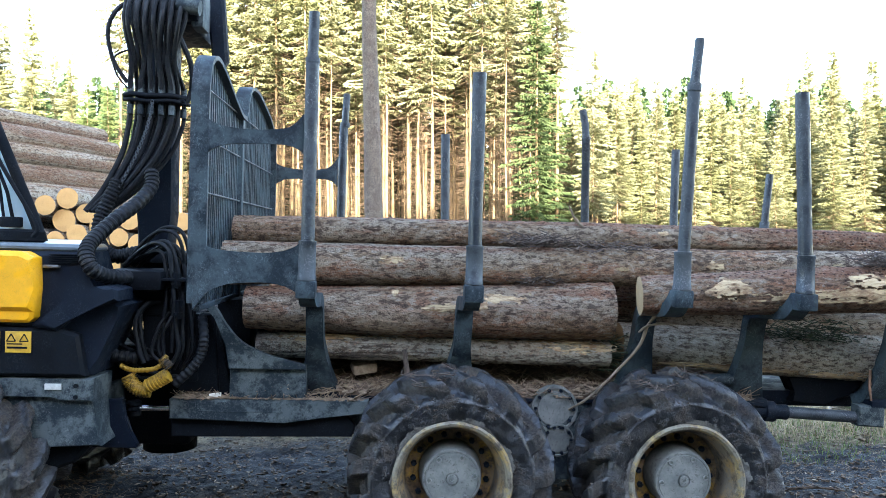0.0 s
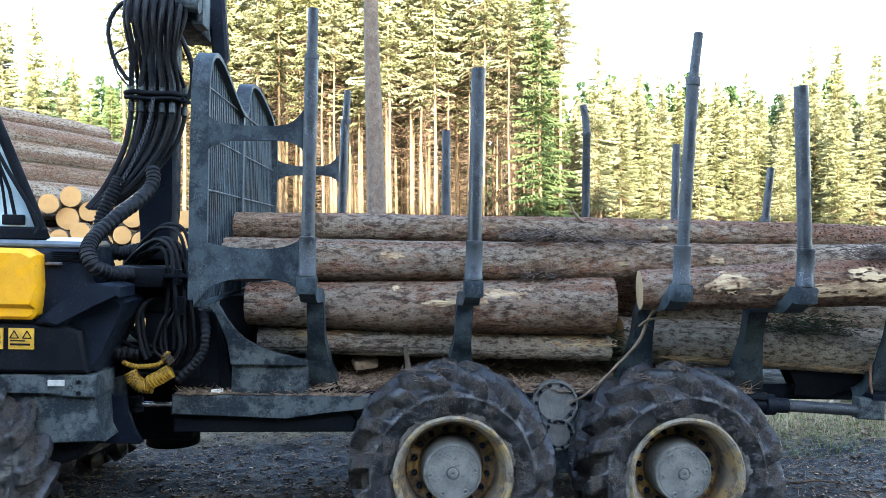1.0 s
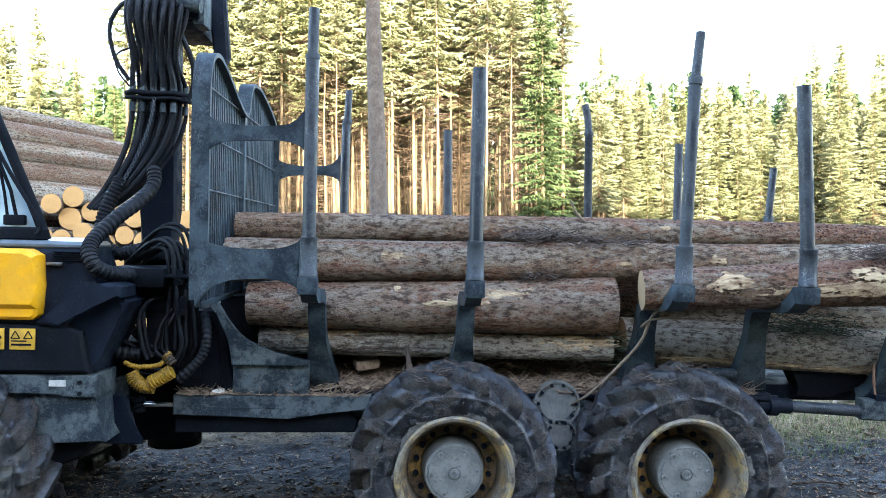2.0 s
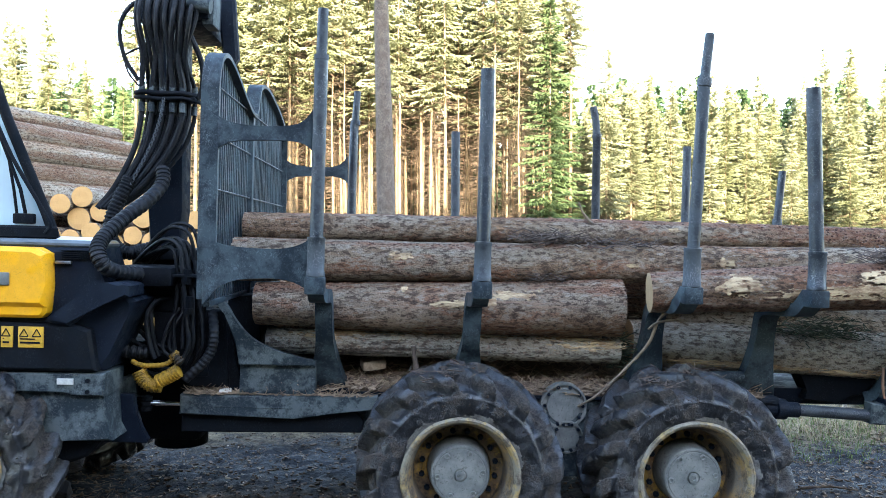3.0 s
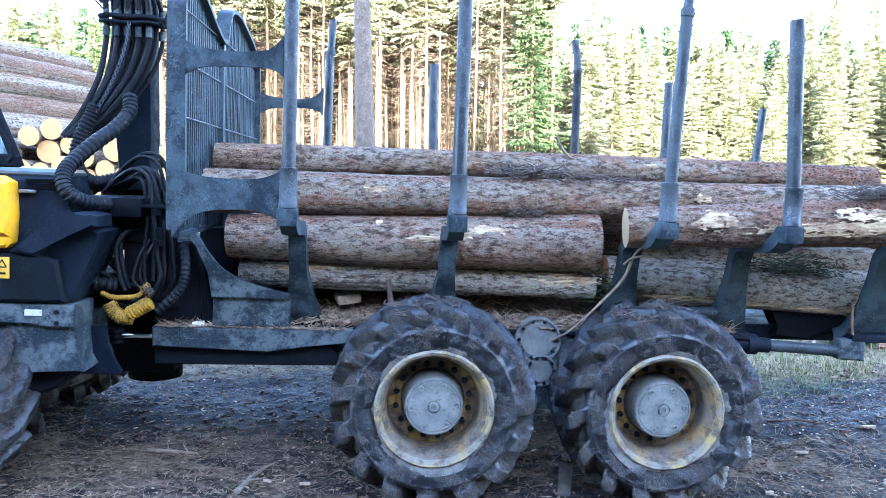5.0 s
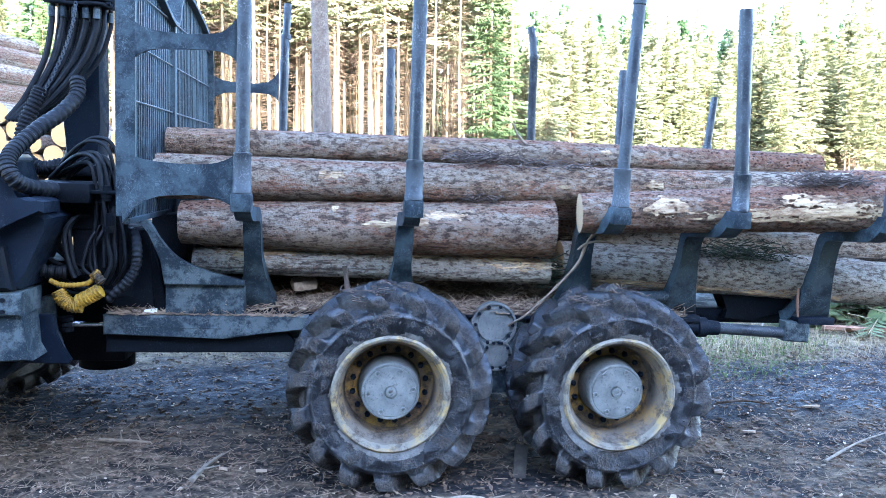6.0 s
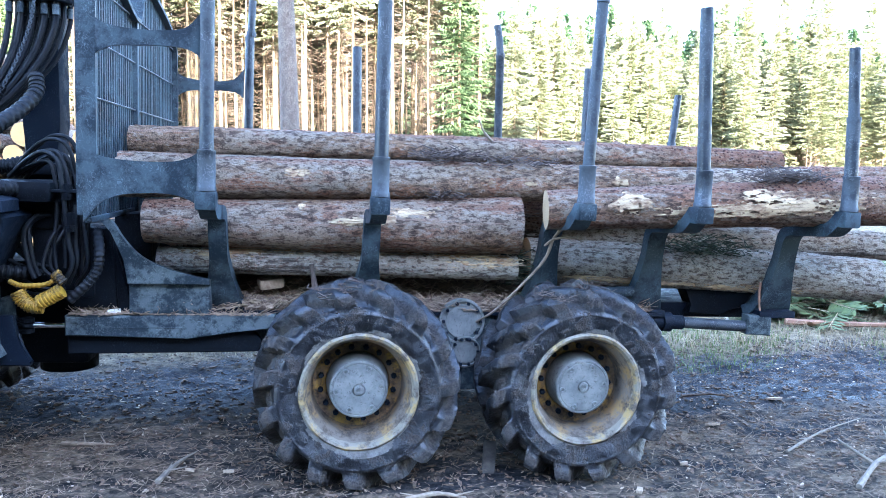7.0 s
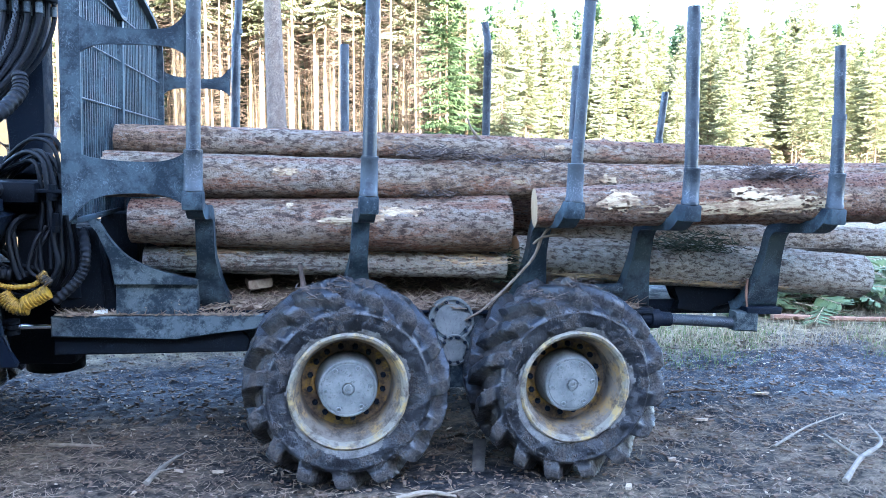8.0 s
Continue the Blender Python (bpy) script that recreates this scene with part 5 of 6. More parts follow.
tall = [make_spruce(s, 25 + 1.4 * (s % 3), 11.5 + 1.3 * (s % 4), 1.9, NEEDLES, 280, 0.8, 0.125 + 0.025 * (s % 3)) for s in range(5)]
bushy = [make_spruce(20 + s, 17 + 1.0 * s, 2.4 + 2.2 * (s % 3), 2.2, NEEDLES, 220, 1.35, 0.13, 0.17) for s in range(4)]
dark = [make_spruce(40 + s, 17 + 2 * s, 1.5, 2.8, NEEDLES_SHADED, 10, 1.1, 0.18) for s in range(2)]
rough_tree = make_spruce(60, 20, 0.5, 4.9, NEEDLES_SHADED, 0, 1.2, 0.2, 0.62)
used = set()


def plant(kind, x, y, size=1.0, lean=(0, 0)):
    m = pose(x, y, ground_z(x, y), lean[0], lean[1], rng.uniform(0, 360)) @ Matrix.Diagonal((size, size, size, 1))
    if kind.name not in used:
        used.add(kind.name)
        kind.matrix_basis = m
        return kind
    o = copy_thing(kind, pose(0, 0, 0))
    o.matrix_basis = m
    return o


rng = random.Random(21)
# the tall stand in the middle
for j in range(9):
    for i in range(19):
        x = -20.5 + i * 1.95 + rng.uniform(-0.9, 0.9) + (j % 2) * 1.0
        y = 54 + j * 3.0 + rng.uniform(-1.2, 1.2)
        if x > 14.0 - 0.2 * j:
            continue
        plant(tall[rng.randrange(5)], x, y, rng.uniform(0.95, 1.18), (rng.uniform(-1, 1), rng.uniform(-1, 1)))
# lower spruces to the right
for j in range(6):
    for i in range(26):
        x = 16.0 + i * 1.65 + rng.uniform(-1.0, 1.0) + (j % 2) * 1.3
        y = 58 + j * 3.6 + rng.uniform(-1.5, 1.5)
        plant(bushy[rng.randrange(4)], x, y, (rng.uniform(0.64, 0.82) if rng.random() < 0.88 else 0.95) + 0.035 * j, (rng.uniform(-1, 1), rng.uniform(-1, 1)))
# lower spruces to the left, one group with shade put into its needle colour
for j in range(4):
    for i in range(12):
        x = -50 + i * 2.6 + rng.uniform(-1, 1) + (j % 2) * 1.2
        y = 54 + j * 4.0 + rng.uniform(-1.5, 1.5)
        gap = -29 < x < -20
        k = dark if gap and j < 3 else bushy
        plant(k[rng.randrange(len(k))], x, y, rng.uniform(0.78, 1.05) * (0.78 if gap else 1), (rng.uniform(-1, 1), rng.uniform(-1, 1)))
for x, y, k in ((10.6, 53.0, 1.14), (12.2, 56.0, 1.0)):
    plant(dark[1], x, y, k)
plant(bushy[1], 15.1, 53.5, 0.96)
plant(bushy[3], -27.5, 54.5, 0.97)
for x, y, k in ((-30.3, 56, 0.95), (-33.5, 57, 1.0), (-25.2, 56.0, 0.82), (-37, 58, 1.05), (-40.5, 56, 0.95)):
    plant(bushy[rng.randrange(4)], x, y, k)
# far woods, joined: the unseen wood behind the camera, which keeps the clearing in the shade, and the forest's depth,
# its shade put into dark needles
spots = [(-40 + i * 3.0 + rng.uniform(-1, 1) + (j % 2) * 1.5, -37 - j * 2.6 + rng.uniform(-1, 1), rng.uniform(1.40, 1.48)) for j in range(4) for i in range(34)]
spots += [(-62 + i * 3.4 + rng.uniform(-1, 1), 88 + j * 5 + rng.uniform(-1, 1), rng.uniform(0.98, 1.15)) for j in range(2) for i in range(42)]
src = [c for c in rough_tree.children if c.name.startswith("crown")][0].data
src_v = np.array([v.co[:] for v in src.vertices])
src_f = [tuple(p.vertices) for p in src.polygons]
all_v, all_f = [], []
for x, y, k in spots:
    a = rng.uniform(0, 6.28)
    rot = np.array([[math.cos(a), -math.sin(a), 0], [math.sin(a), math.cos(a), 0], [0, 0, 1]]) * k
    base = len(src_v) * len(all_v)
    all_v.append(src_v @ rot.T + np.array([x, y, 0]))
    all_f += [tuple(base + q for q in f) for f in src_f]
for o in list(rough_tree.children):
    bpy.data.objects.remove(o)
bpy.data.objects.remove(rough_tree)
tagged(raw("far_wood", np.concatenate(all_v).tolist(), all_f, NEEDLES_SHADED), "dense dark spruce wood round the clearing", "wood", kind="stuff")

# the single large trunk in the clearing
lone = make_spruce(77, 27, 13.0, 2.4, NEEDLES, 14, 1.0, 0.285)
tagged(lone, "large grey spruce trunk with knots, in shade", "tree")
lt = Tree("grey_scaly_bark")
lt_edge = lt.n("TexVoronoi", {"Vector": lt.at((1, 1, 0.5)), "Scale": 34.0, "Randomness": 1.0}, feature="DISTANCE_TO_EDGE").outputs[0]
lt_col = lt.mix(lt.step(lt.noise(5.0, 6, 0.7), 0.4, 0.6), (0.22, 0.18, 0.145), (0.13, 0.10, 0.08))
lt_col = lt.mix(lt.step(lt_edge, 0.0, 0.16, 0.95, 0.0), lt_col, (0.06, 0.045, 0.036))
[c for c in lone.children if c.name.startswith("trunk")][0].data.materials[0] = lt.done(lt_col, 0.9, 0, lt.step(lt_edge, 0, 0.2), 0.8, 0.03)
lone.matrix_basis = pose(-0.93, 16.0, ground_z(-1, 16) - 0.1, 0, -0.45, 0)


# ---------------------------------------------------------------- things on the ground and on the deck
def tri_twig(vs, fs, p, q, r):
    """A thin three-sided stick."""
    p, q = Vector(p), Vector(q)
    d = (q - p).normalized()
    s = d.orthogonal().normalized()
    u = d.cross(s)
    b = len(vs)
    for c, k in ((p, 1.0), (q, 0.6)):
        for a in (0, 2.09, 4.19):
            vs.append(tuple(c + r * k * (math.cos(a) * s + math.sin(a) * u)))
    fs += [(b, b + 1, b + 4, b + 3), (b + 1, b + 2, b + 5, b + 4), (b + 2, b, b + 3, b + 5), (b + 2, b + 1, b), (b + 3, b + 4, b + 5)]


def chip(vs, fs, p, size, thick, rng):
    """A small splinter: an irregular flat prism."""
    n = rng.choice((4, 5, 6))
    a0, lift = rng.uniform(0, 6.28), rng.uniform(-0.4, 0.4)
    long = rng.uniform(1.2, 3.2)
    ax = Vector((math.cos(a0), math.sin(a0), lift * 0.5))
    ay = Vector((-math.sin(a0), math.cos(a0), rng.uniform(-0.4, 0.4)))
    b = len(vs)
    for k in range(n):
        a = 2 * math.pi * k / n
        c = Vector(p) + ax * (size * long * math.cos(a) * rng.uniform(0.7, 1.1)) + ay * (size * math.sin(a) * rng.uniform(0.7, 1.1))
        vs += [tuple(c), tuple(c + Vector((0, 0, thick)))]
    for k in range(n):
        k2 = (k + 1) % n
        fs.append((b + 2 * k, b + 2 * k2, b + 2 * k2 + 1, b + 2 * k + 1))
    fs.append([b + 2 * k + 1 for k in range(n)])


PALE = plain("fresh_splinter", (0.46, 0.36, 0.25), (0.26, 0.18, 0.12), 30, 0.8)
BROWN = plain("bark_crumb", (0.17, 0.11, 0.07), (0.06, 0.04, 0.028), 26, 0.95, 0, 0.8)
NEEDLE_LITTER = plain("dry_litter", (0.33, 0.24, 0.16), (0.12, 0.08, 0.055), 12, 0.95)
STRAW = plain("dry_grass", (0.42, 0.32, 0.18), (0.22, 0.16, 0.09), 8, 0.9)
GREEN = plain("green_grass", (0.15, 0.19, 0.045), (0.08, 0.115, 0.025), 8, 0.8)
DRYWOOD = plain("weathered_branch", (0.22, 0.18, 0.135), (0.12, 0.098, 0.075), 16, 0.9)
FIR = plain("cut_green_branch", (0.11, 0.13, 0.035), (0.055, 0.075, 0.02), 8, 0.8)
CLOD = plain("wet_mud_clod", (0.032, 0.029, 0.029), (0.012, 0.011, 0.012), 14, 0.85, 0, 0.6)
rng = random.Random(5)


def stuff(name, vs, fs, mat, label, category):
    return tagged(raw(name, vs, fs, mat), label, category, kind="stuff")


def spot(x0, x1, y0, y1):
    x, y = rng.uniform(x0, x1), rng.uniform(y0, y1)
    return x, y, ground_z(x, y)


vs, fs = [], []
for i in range(4600):
    x, y, z = spot(-5.5, 8, -2.3, 4.2)
    if noise.noise((x * 0.7, y * 0.9, 2)) > rng.uniform(-0.5, 0.6):
        chip(vs, fs, (x, y, z + 0.002), rng.uniform(0.003, 0.011), rng.uniform(0.003, 0.008), rng)
stuff("wood_chips", vs, fs, PALE, "pale wood chips scattered on dark mud", "wood chips")
vs, fs = [], []
for i in range(14000):
    x, y, z = spot(-5.5, 8, -2.3, 3.9)
    chip(vs, fs, (x, y, z), rng.uniform(0.004, 0.015), rng.uniform(0.004, 0.016), rng)
stuff("bark_crumbs", vs, fs, BROWN, "brown bark crumbs trodden into mud", "bark")
vs, fs = [], []
for i in range(48000):
    x, y, z = spot(-5.0, 8.0, -1.6, 4.0)
    lit = noise.noise((x * 0.5, y * 0.9, 7)) + (0.3 if y < 1.5 or y > 3.2 else -0.25)
    if lit > rng.uniform(-0.3, 0.5):
        a, l = rng.uniform(0, 6.28), (rng.uniform(0.015, 0.07) if rng.random() < 0.9 else rng.uniform(0.08, 0.2))
        tri_twig(vs, fs, (x, y, z + 0.006), (x + l * math.cos(a), y + l * math.sin(a), z + rng.uniform(0, 0.035)), rng.uniform(0.001, 0.0028))
stuff("needle_litter", vs, fs, NEEDLE_LITTER, "dry brown twigs and needle litter", "litter")
vs, fs = [], []
for i in range(1800):
    x, y, z = spot(-5, 8, 1.4, 3.8)
    r = rng.uniform(0.005, 0.016) if rng.random() < 0.9 else rng.uniform(0.016, 0.034)
    b = len(vs)
    for a, c in ((0, 0), (1.26, 0), (2.5, 0), (3.77, 0), (5.0, 0)):
        k = r * rng.uniform(0.7, 1.3)
        vs.append((x + k * math.cos(a), y + k * math.sin(a), z - 0.006))
    vs.append((x + rng.uniform(-0.3, 0.3) * r, y + rng.uniform(-0.3, 0.3) * r, z + r * rng.uniform(0.3, 0.7)))
    fs += [(b + k, b + (k + 1) % 5, b + 5) for k in range(5)]
stuff("mud_clods", vs, fs, CLOD, "wet dark mud clods in a rut", "mud")


def blades(name, n, area, mat, lo, hi, label, gate):
    vs, fs = [], []
    for i in range(n):
        x, y, z = spot(*area)
        if noise.noise((x * 0.6, y * 0.6, gate)) < rng.uniform(-0.35, 0.3):
            continue
        a, h = rng.uniform(0, 6.28), rng.uniform(lo, hi)
        lean = rng.uniform(0.3, 1.4) * h
        w = 0.003
        dx, dy = math.cos(a), math.sin(a)
        b = len(vs)
        vs += [(x - w * dy, y + w * dx, z - 0.01), (x + w * dy, y - w * dx, z - 0.01), (x + 0.45 * lean * dx + w * dy, y + 0.45 * lean * dy - w * dx, z + 0.7 * h),
               (x + 0.45 * lean * dx - w * dy, y + 0.45 * lean * dy + w * dx, z + 0.7 * h), (x + lean * dx, y + lean * dy, z + 0.75 * h)]
        fs += [(b, b + 1, b + 2, b + 3), (b + 3, b + 2, b + 4)]
    stuff(name, vs, fs, mat, label, "grass")


blades("dry_grass", 48000, (-7, 14, 3.45, 9.5), STRAW, 0.05, 0.22, "matted pale dry grass on a bank", 3.0)
blades("green_grass", 5000, (3.5, 9, 2.9, 4.4), GREEN, 0.03, 0.09, "short fresh green grass tufts", 12.0)
blades("far_grass", 9000, (-14, 24, 9.0, 20), STRAW, 0.1, 0.35, "pale dry grass in the clearing", 5.0)


def branch(pts, r, mat, name="branch", label="bare broken branch lying on mud", cat="branch", up=0.015):
    """A stick along ground points, with side twigs."""
    line = smooth_path([(x, y, ground_z(x, y) + up + dz) for x, y, dz in pts], 5)
    ob = thing(name, label, cat, m=Matrix.Translation(line[0]))
    bm = tube(bmesh.new(), [p - line[0] for p in line], [r * (1 - 0.6 * i / len(line)) * (0.85 + 0.3 * rng.random()) for i in range(len(line))], 7)
    part("stick", bm, mat, ob)
    for i in range(3):
        k = rng.randrange(2, len(line) - 1)
        a = rng.uniform(0, 6.28)
        q = line[k] + Vector((math.cos(a) * 0.12, math.sin(a) * 0.12, 0.03))
        part("side_twig", tube(bmesh.new(), [line[k] - line[0], q - line[0]], [r * 0.4, r * 0.15], 5), mat, ob)
    return ob


OLDPALE = plain("old_splinter", (0.28, 0.22, 0.155), (0.17, 0.125, 0.085), 24, 0.85)
branch([(3.42, -0.18, 0), (3.79, 0.12, 0.03), (4.16, 0.36, 0.05), (4.35, 0.72, 0.03)], 0.022, DRYWOOD)
branch([(3.79, 0.12, 0.02), (3.72, 0.35, 0.06), (3.80, 0.55, 0.05)], 0.014, DRYWOOD)
branch([(3.2, 1.95, 0.02), (3.45, 1.9, 0.02), (3.66, 1.82, 0.01)], 0.014, BROWN)
branch([(3.3, 0.45, 0.0), (3.8, 0.75, 0.04), (4.41, 1.07, 0.03)], 0.012, DRYWOOD)
branch([(-2.05, 0.99, 0.0), (-1.85, 0.98, 0.01), (-1.68, 0.96, 0)], 0.018, OLDPALE, label="pale split stick on brown litter")
branch([(-1.26, 0.28, 0), (-1.2, 0.45, 0.02), (-1.12, 0.66, 0.02)], 0.02, DRYWOOD)
branch([(0.30, 0.1 - 0.22, 0), (0.5, -0.12, 0.01), (0.68, -0.13, 0.0)], 0.02, OLDPALE, label="pale bark strip lying before a wheel")
branch([(-1.0, -0.55, 0), (-0.6, -0.5, 0.01), (-0.2, -0.52, 0)], 0.016, OLDPALE, label="long pale split stick on mud")
branch([(6.0, 4.55, 0.06), (6.9, 4.3, 0.08), (7.9, 4.05, 0.08), (8.8, 3.9, 0.06)], 0.045, plain("red_dead_stem", (0.30, 0.16, 0.09), (0.2, 0.1, 0.06), 9, 0.9), label="reddish thin fallen stem in grass")
branch([(4.9, 4.2, 0.03), (5.3, 4.8, 0.05), (5.5, 5.4, 0.05)], 0.03, OLDPALE, label="pale peeled branch in dry grass")
branch([(5.6, 5.6, 0.05), (6.3, 5.5, 0.1), (7.2, 6.0, 0.2)], 0.03, DRYWOOD)
for x, y, r, sd in ((-1.09, 0.51, 0.07, 1), (-0.83, 0.42, 0.045, 2), (4.03, 1.75, 0.05, 3), (1.86, -0.1, 0.04, 4), (3.05, 1.1, 0.05, 5), (-0.2, 0.15 - 0.6, 0.03, 6), (2.4, 0.35, 0.06, 7), (4.9, 3.5, 0.05, 8)):
    vs, fs = [], []
    r2 = random.Random(sd)
    chip(vs, fs, (0, 0, 0), r * 0.55, 0.02, r2)
    ob = tagged(raw("wood_splinter", vs, fs, PALE), "pale torn wood splinter lying on mud", "splinter")
    ob.matrix_basis = pose(x, y, ground_z(x, y) + 0.012, r2.uniform(-25, 5), r2.uniform(-15, 15), r2.uniform(0, 360))
bm = box(bmesh.new(), (-0.045, -0.02, 0), (0.045, 0.02, 0.30), 0.008)
wedge = finish("wooden_wedge", bm, plain("grey_old_board", (0.07, 0.058, 0.046), (0.03, 0.025, 0.02), 16, 0.9))
tagged(wedge, "old grey board stub leaning by a wheel", "board")
wedge.matrix_basis = pose(0.90, 0.22, ground_z(0.9, 0.22) - 0.02, -62, 8, -12)

# cut green branches heaped beyond the tail
vs, fs, ws, gs = [], [], [], []
for i in range(280):
    x, y = rng.gauss(7.6, 1.6), rng.gauss(5.9, 0.9)
    if y < 4.6:
        continue
    z = ground_z(x, y) + rng.uniform(0.05, 0.6) * math.exp(-((x - 8.0) / 2.2) ** 2)
    a, ln = rng.uniform(0, 6.28), rng.uniform(0.5, 1.3)
    d = Vector((math.cos(a), math.sin(a), rng.uniform(-0.25, 0.3)))
    s = Vector((-math.sin(a), math.cos(a), rng.uniform(-0.5, 0.5)))
    c = Vector((x, y, z))
    tri_twig(ws, gs, c, c + d * ln, 0.009)
    for k in range(22):
        p = c + d * ln * (0.15 + 0.85 * k / 22)
        for sg in (-1, 1):
            q = p + s * sg * rng.uniform(0.08, 0.24) + d * 0.12 - Vector((0, 0, rng.uniform(0, 0.08)))
            b = len(vs)
            vs += [tuple(p), tuple(p * 0.5 + q * 0.5 + d * 0.035), tuple(q), tuple(p * 0.5 + q * 0.5 - d * 0.035)]
            fs += [(b, b + 1, b + 2, b + 3)]
stuff("brush_heap", vs, fs, FIR, "heap of cut green spruce branches", "branches")
stuff("brush_sticks", ws, gs, STRAW, "pale sticks in a brush heap", "branches")

# bark and splinters on the machine's deck
def deck_z(x, y):
    return 1.075 + 0.19 * math.exp(-((y - 1.2) / 0.35) ** 2) + 0.045 * noise.noise((x * 5, y * 5, 2)) + 0.032 * noise.noise((x * 14, y * 14, 3))


n1, n2 = 130, 36
vs = [tuple(V @ Vector((-1.48 + 3.7 * i / n1, 0.66 + 1.27 * j / n2, deck_z(-1.48 + 3.7 * i / n1, 0.66 + 1.27 * j / n2) - (0.05 if j in (0, n2) else 0)))) for j in range(n2 + 1) for i in range(n1 + 1)]
fs = [(j * (n1 + 1) + i, j * (n1 + 1) + i + 1, (j + 1) * (n1 + 1) + i + 1, (j + 1) * (n1 + 1) + i) for j in range(n2) for i in range(n1)]
tagged(raw("bark_heap", vs, fs, BROWN, smooth=True), "brown bark rubbish heaped on the deck", "bark", kind="stuff")
vs, fs, ws, gs = [], [], [], []
for i in range(4800):
    x, y = rng.uniform(-1.85, 2.2), 0.62 + abs(rng.gauss(0, 0.3))
    z = deck_z(x, y) if x > -1.45 else 1.05
    if x < -0.6 and rng.random() < 0.35:
        y, z = rng.uniform(0.59, 0.64), 1.046
    c = V @ Vector((x, y, z))
    if rng.random() < 0.55:
        chip(vs, fs, tuple(c), rng.uniform(0.004, 0.018), 0.004, rng)
    else:
        a, l = rng.uniform(0, 6.28), rng.uniform(0.03, 0.11)
        tri_twig(ws, gs, c, c + Vector((l * math.cos(a), l * math.sin(a), rng.uniform(0, 0.06))), rng.uniform(0.002, 0.005))
stuff("deck_chips", vs, fs, NEEDLE_LITTER, "brown bark chips on the deck", "bark")
stuff("deck_twigs", ws, gs, NEEDLE_LITTER, "dry twigs on the deck", "twigs")


def lying(name, pts, r, mat, label, cat, n=8):
    """A stick or strip in the machine's axes."""
    line = smooth_path(pts, 5)
    p0 = line[0].copy()
    bm = tube(bmesh.new(), [p - p0 for p in line], [r * (1 - 0.45 * i / len(line)) * (0.8 + 0.4 * rng.random()) for i in range(len(line))], n)
    ob = finish(name, bm, mat)
    ob.matrix_basis = V @ Matrix.Translation(p0)
    return tagged(ob, label, cat)


SHRED = plain("bark_shred", (0.12, 0.085, 0.065), (0.05, 0.036, 0.03), 20, 0.95)
OLD = plain("grey_old_wood", (0.24, 0.18, 0.125), (0.12, 0.088, 0.062), 16, 0.9)
lying("bark_strip", [(1.56, 0.36, 1.76), (1.42, 0.37, 1.73), (1.34, 0.40, 1.64), (1.29, 0.44, 1.48), (1.16, 0.50, 1.30), (0.98, 0.55, 1.10), (0.86, 0.62, 1.0)], 0.013, OLD, "long pale bark strip hanging from a bunk", "bark")
lying("bark_strip", [(1.28, 0.42, 1.58), (1.33, 0.38, 1.63), (1.44, 0.34, 1.65), (1.53, 0.36, 1.62)], 0.009, OLD, "thin curled bark strip caught on a bunk", "bark")
lying("broken_stick", [(-0.27, 0.63, 1.12), (-0.29, 0.62, 1.25), (-0.315, 0.61, 1.40)], 0.027, SHRED, "broken upright stick stump beside the logs", "stick")
lying("bark_strip", [(3.14, 0.73, 1.30), (3.12, 0.70, 1.18), (3.13, 0.69, 1.08)], 0.012, plain("red_bark", (0.25, 0.13, 0.08), (0.15, 0.08, 0.05), 9, 0.9), "reddish bark strip hanging from a log", "bark")
lying("twig", [(0.98, 0.88, 2.30), (0.91, 0.86, 2.37), (0.87, 0.85, 2.45)], 0.012, OLD, "short snapped twig standing on a log", "twig")
block = tagged(finish("wood_block", box(bmesh.new(), (-0.09, -0.07, -0.04), (0.09, 0.07, 0.04), 0.03), PALE), "pale yellow wood block under the logs", "wood block")
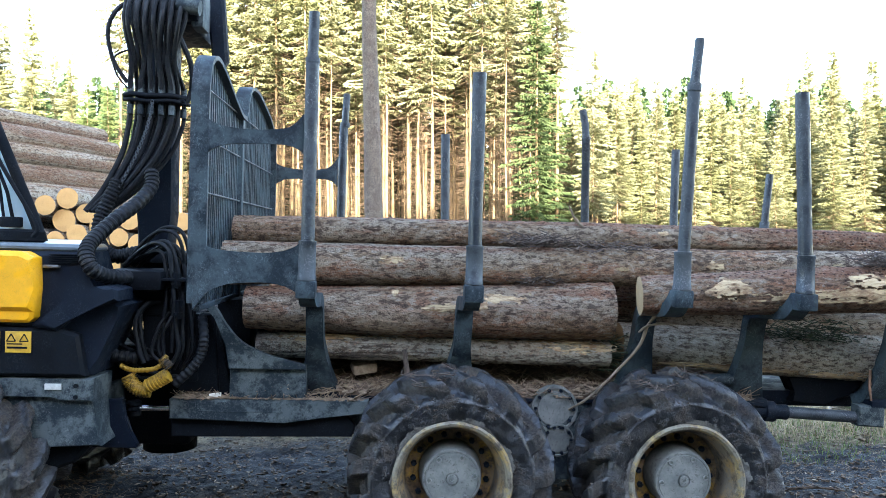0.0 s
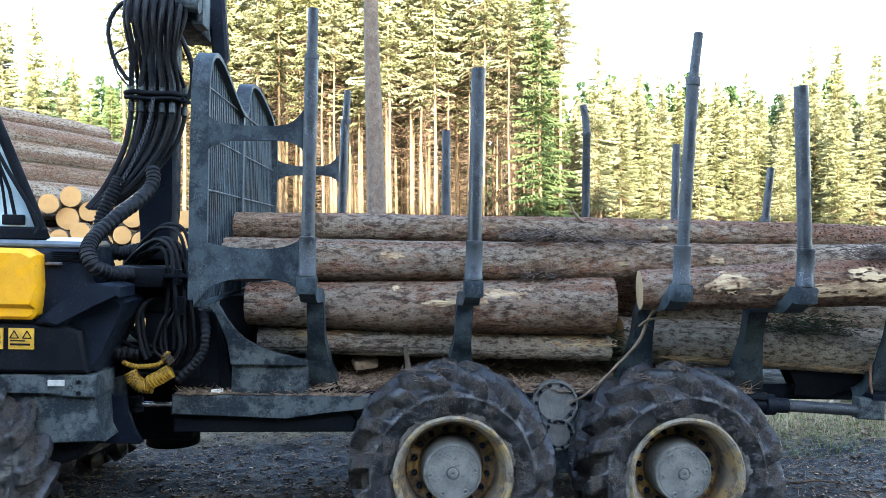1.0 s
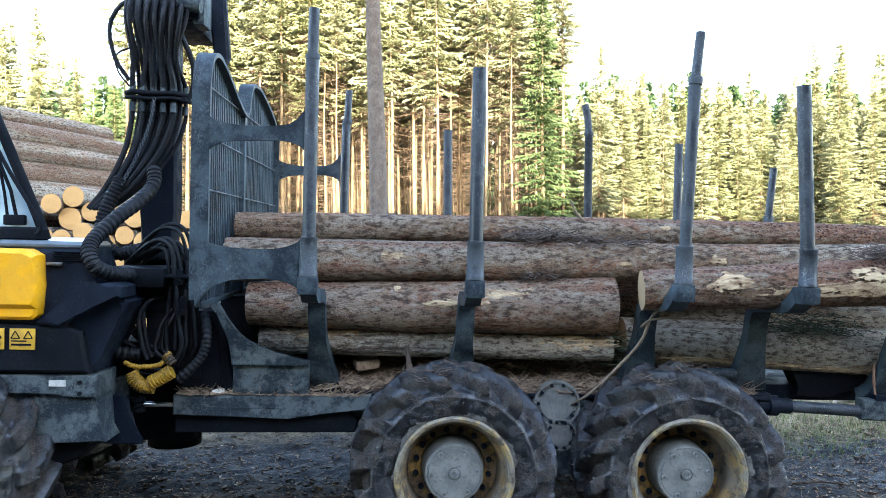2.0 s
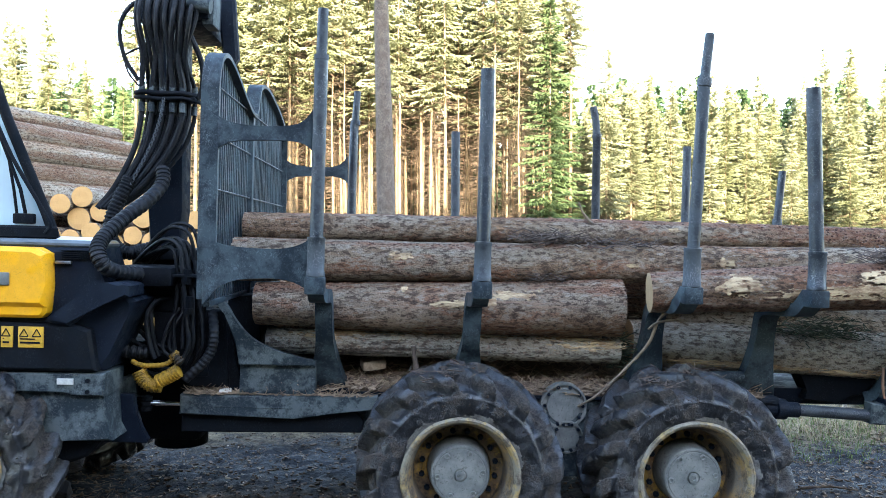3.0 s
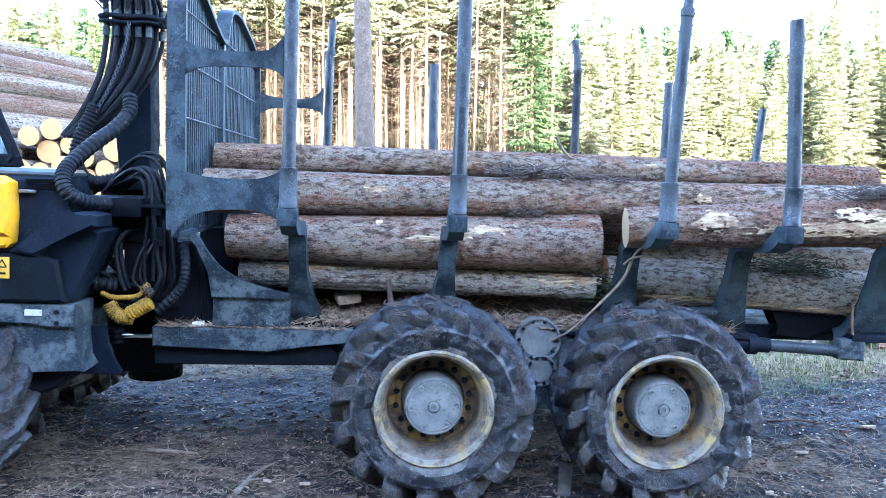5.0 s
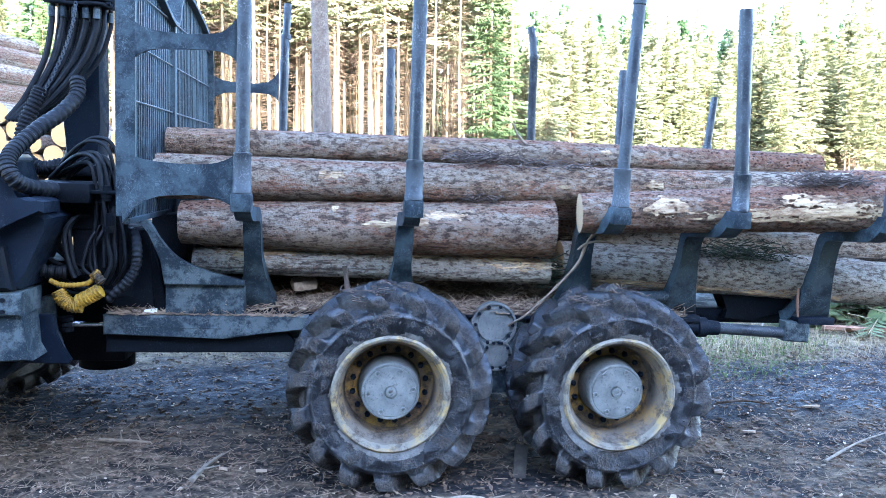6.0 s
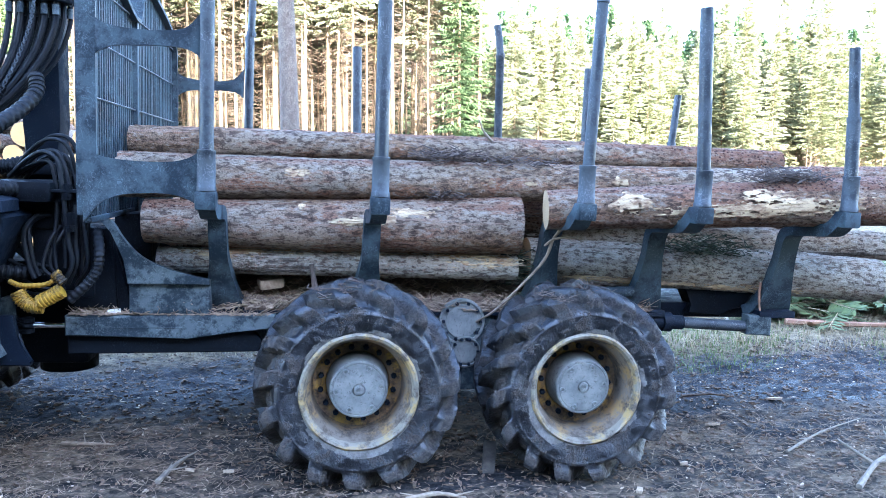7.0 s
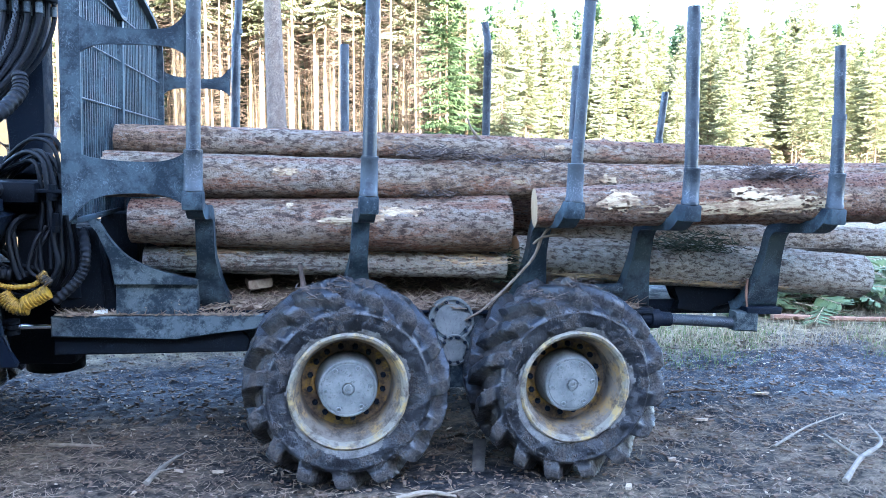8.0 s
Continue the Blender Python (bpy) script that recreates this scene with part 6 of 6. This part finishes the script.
block.matrix_basis = V @ pose(-0.60, 0.86, 1.235, 8, -6, 14)
# this second, smaller piece is white plastic, not wood
block = tagged(finish("wood_block", box(bmesh.new(), (-0.04, -0.02, -0.012), (0.04, 0.02, 0.012), 0.004), plain("white_plastic", (0.75, 0.73, 0.66), (0.6, 0.56, 0.48), 20, 0.6)), "small white plastic piece on the side rail", "wood block")
block.matrix_basis = V @ pose(-1.60, 0.62, 1.062, 0, -6, 10)


def tangle(name, c, spread, n, mat, label):
    """A loose mat of bark shreds and moss."""
    vs, fs = [], []
    for i in range(n):
        p = V @ Vector([rng.gauss(c[k], spread[k]) for k in range(3)])
        a, e, l = rng.uniform(0, 6.28), rng.uniform(-0.4, 0.5), rng.uniform(0.03, 0.11)
        tri_twig(vs, fs, p, p + l * Vector((math.cos(a), math.sin(a), e)), rng.uniform(0.002, 0.006))
    stuff(name, vs, fs, mat, label, "bark")


MOSS = plain("dark_moss", (0.045, 0.055, 0.025), (0.02, 0.025, 0.014), 20, 0.95)
tangle("bark_tangle", (2.98, 0.26, 2.12), (0.16, 0.05, 0.025), 500, SHRED, "dark torn bark tangle on a log")
tangle("bark_tangle", (0.64, 0.72, 2.19), (0.13, 0.05, 0.02), 260, SHRED, "torn bark and needles on a log")
tangle("bark_tangle", (0.60, 0.66, 1.90), (0.12, 0.04, 0.015), 120, SHRED, "torn bark caught between two logs")
tangle("bark_tangle", (1.15, 0.70, 2.15), (0.25, 0.05, 0.02), 140, SHRED, "loose bark shreds on a log")
tangle("moss_mat", (2.66, 0.80, 1.55), (0.22, 0.03, 0.05), 500, MOSS, "dark moss and needles hanging on a log")
tangle("moss_mat", (1.22, 0.85, 1.36), (0.05, 0.08, 0.07), 260, MOSS, "green moss tuft beside log ends")
for x, y in ((0.0, 0.32), (1.497, 0.32), (-0.2, 0.25), (1.3, 0.2), (1.62, 0.35)):
    z = 0.668 + math.sqrt(0.64 ** 2 - (x - (0 if x < 0.7 else 1.497)) ** 2)
    tangle("mud_crumbs", (x, y, z), (0.06, 0.12, 0.010), 45, SHRED, "bark crumbs lying on a tyre")
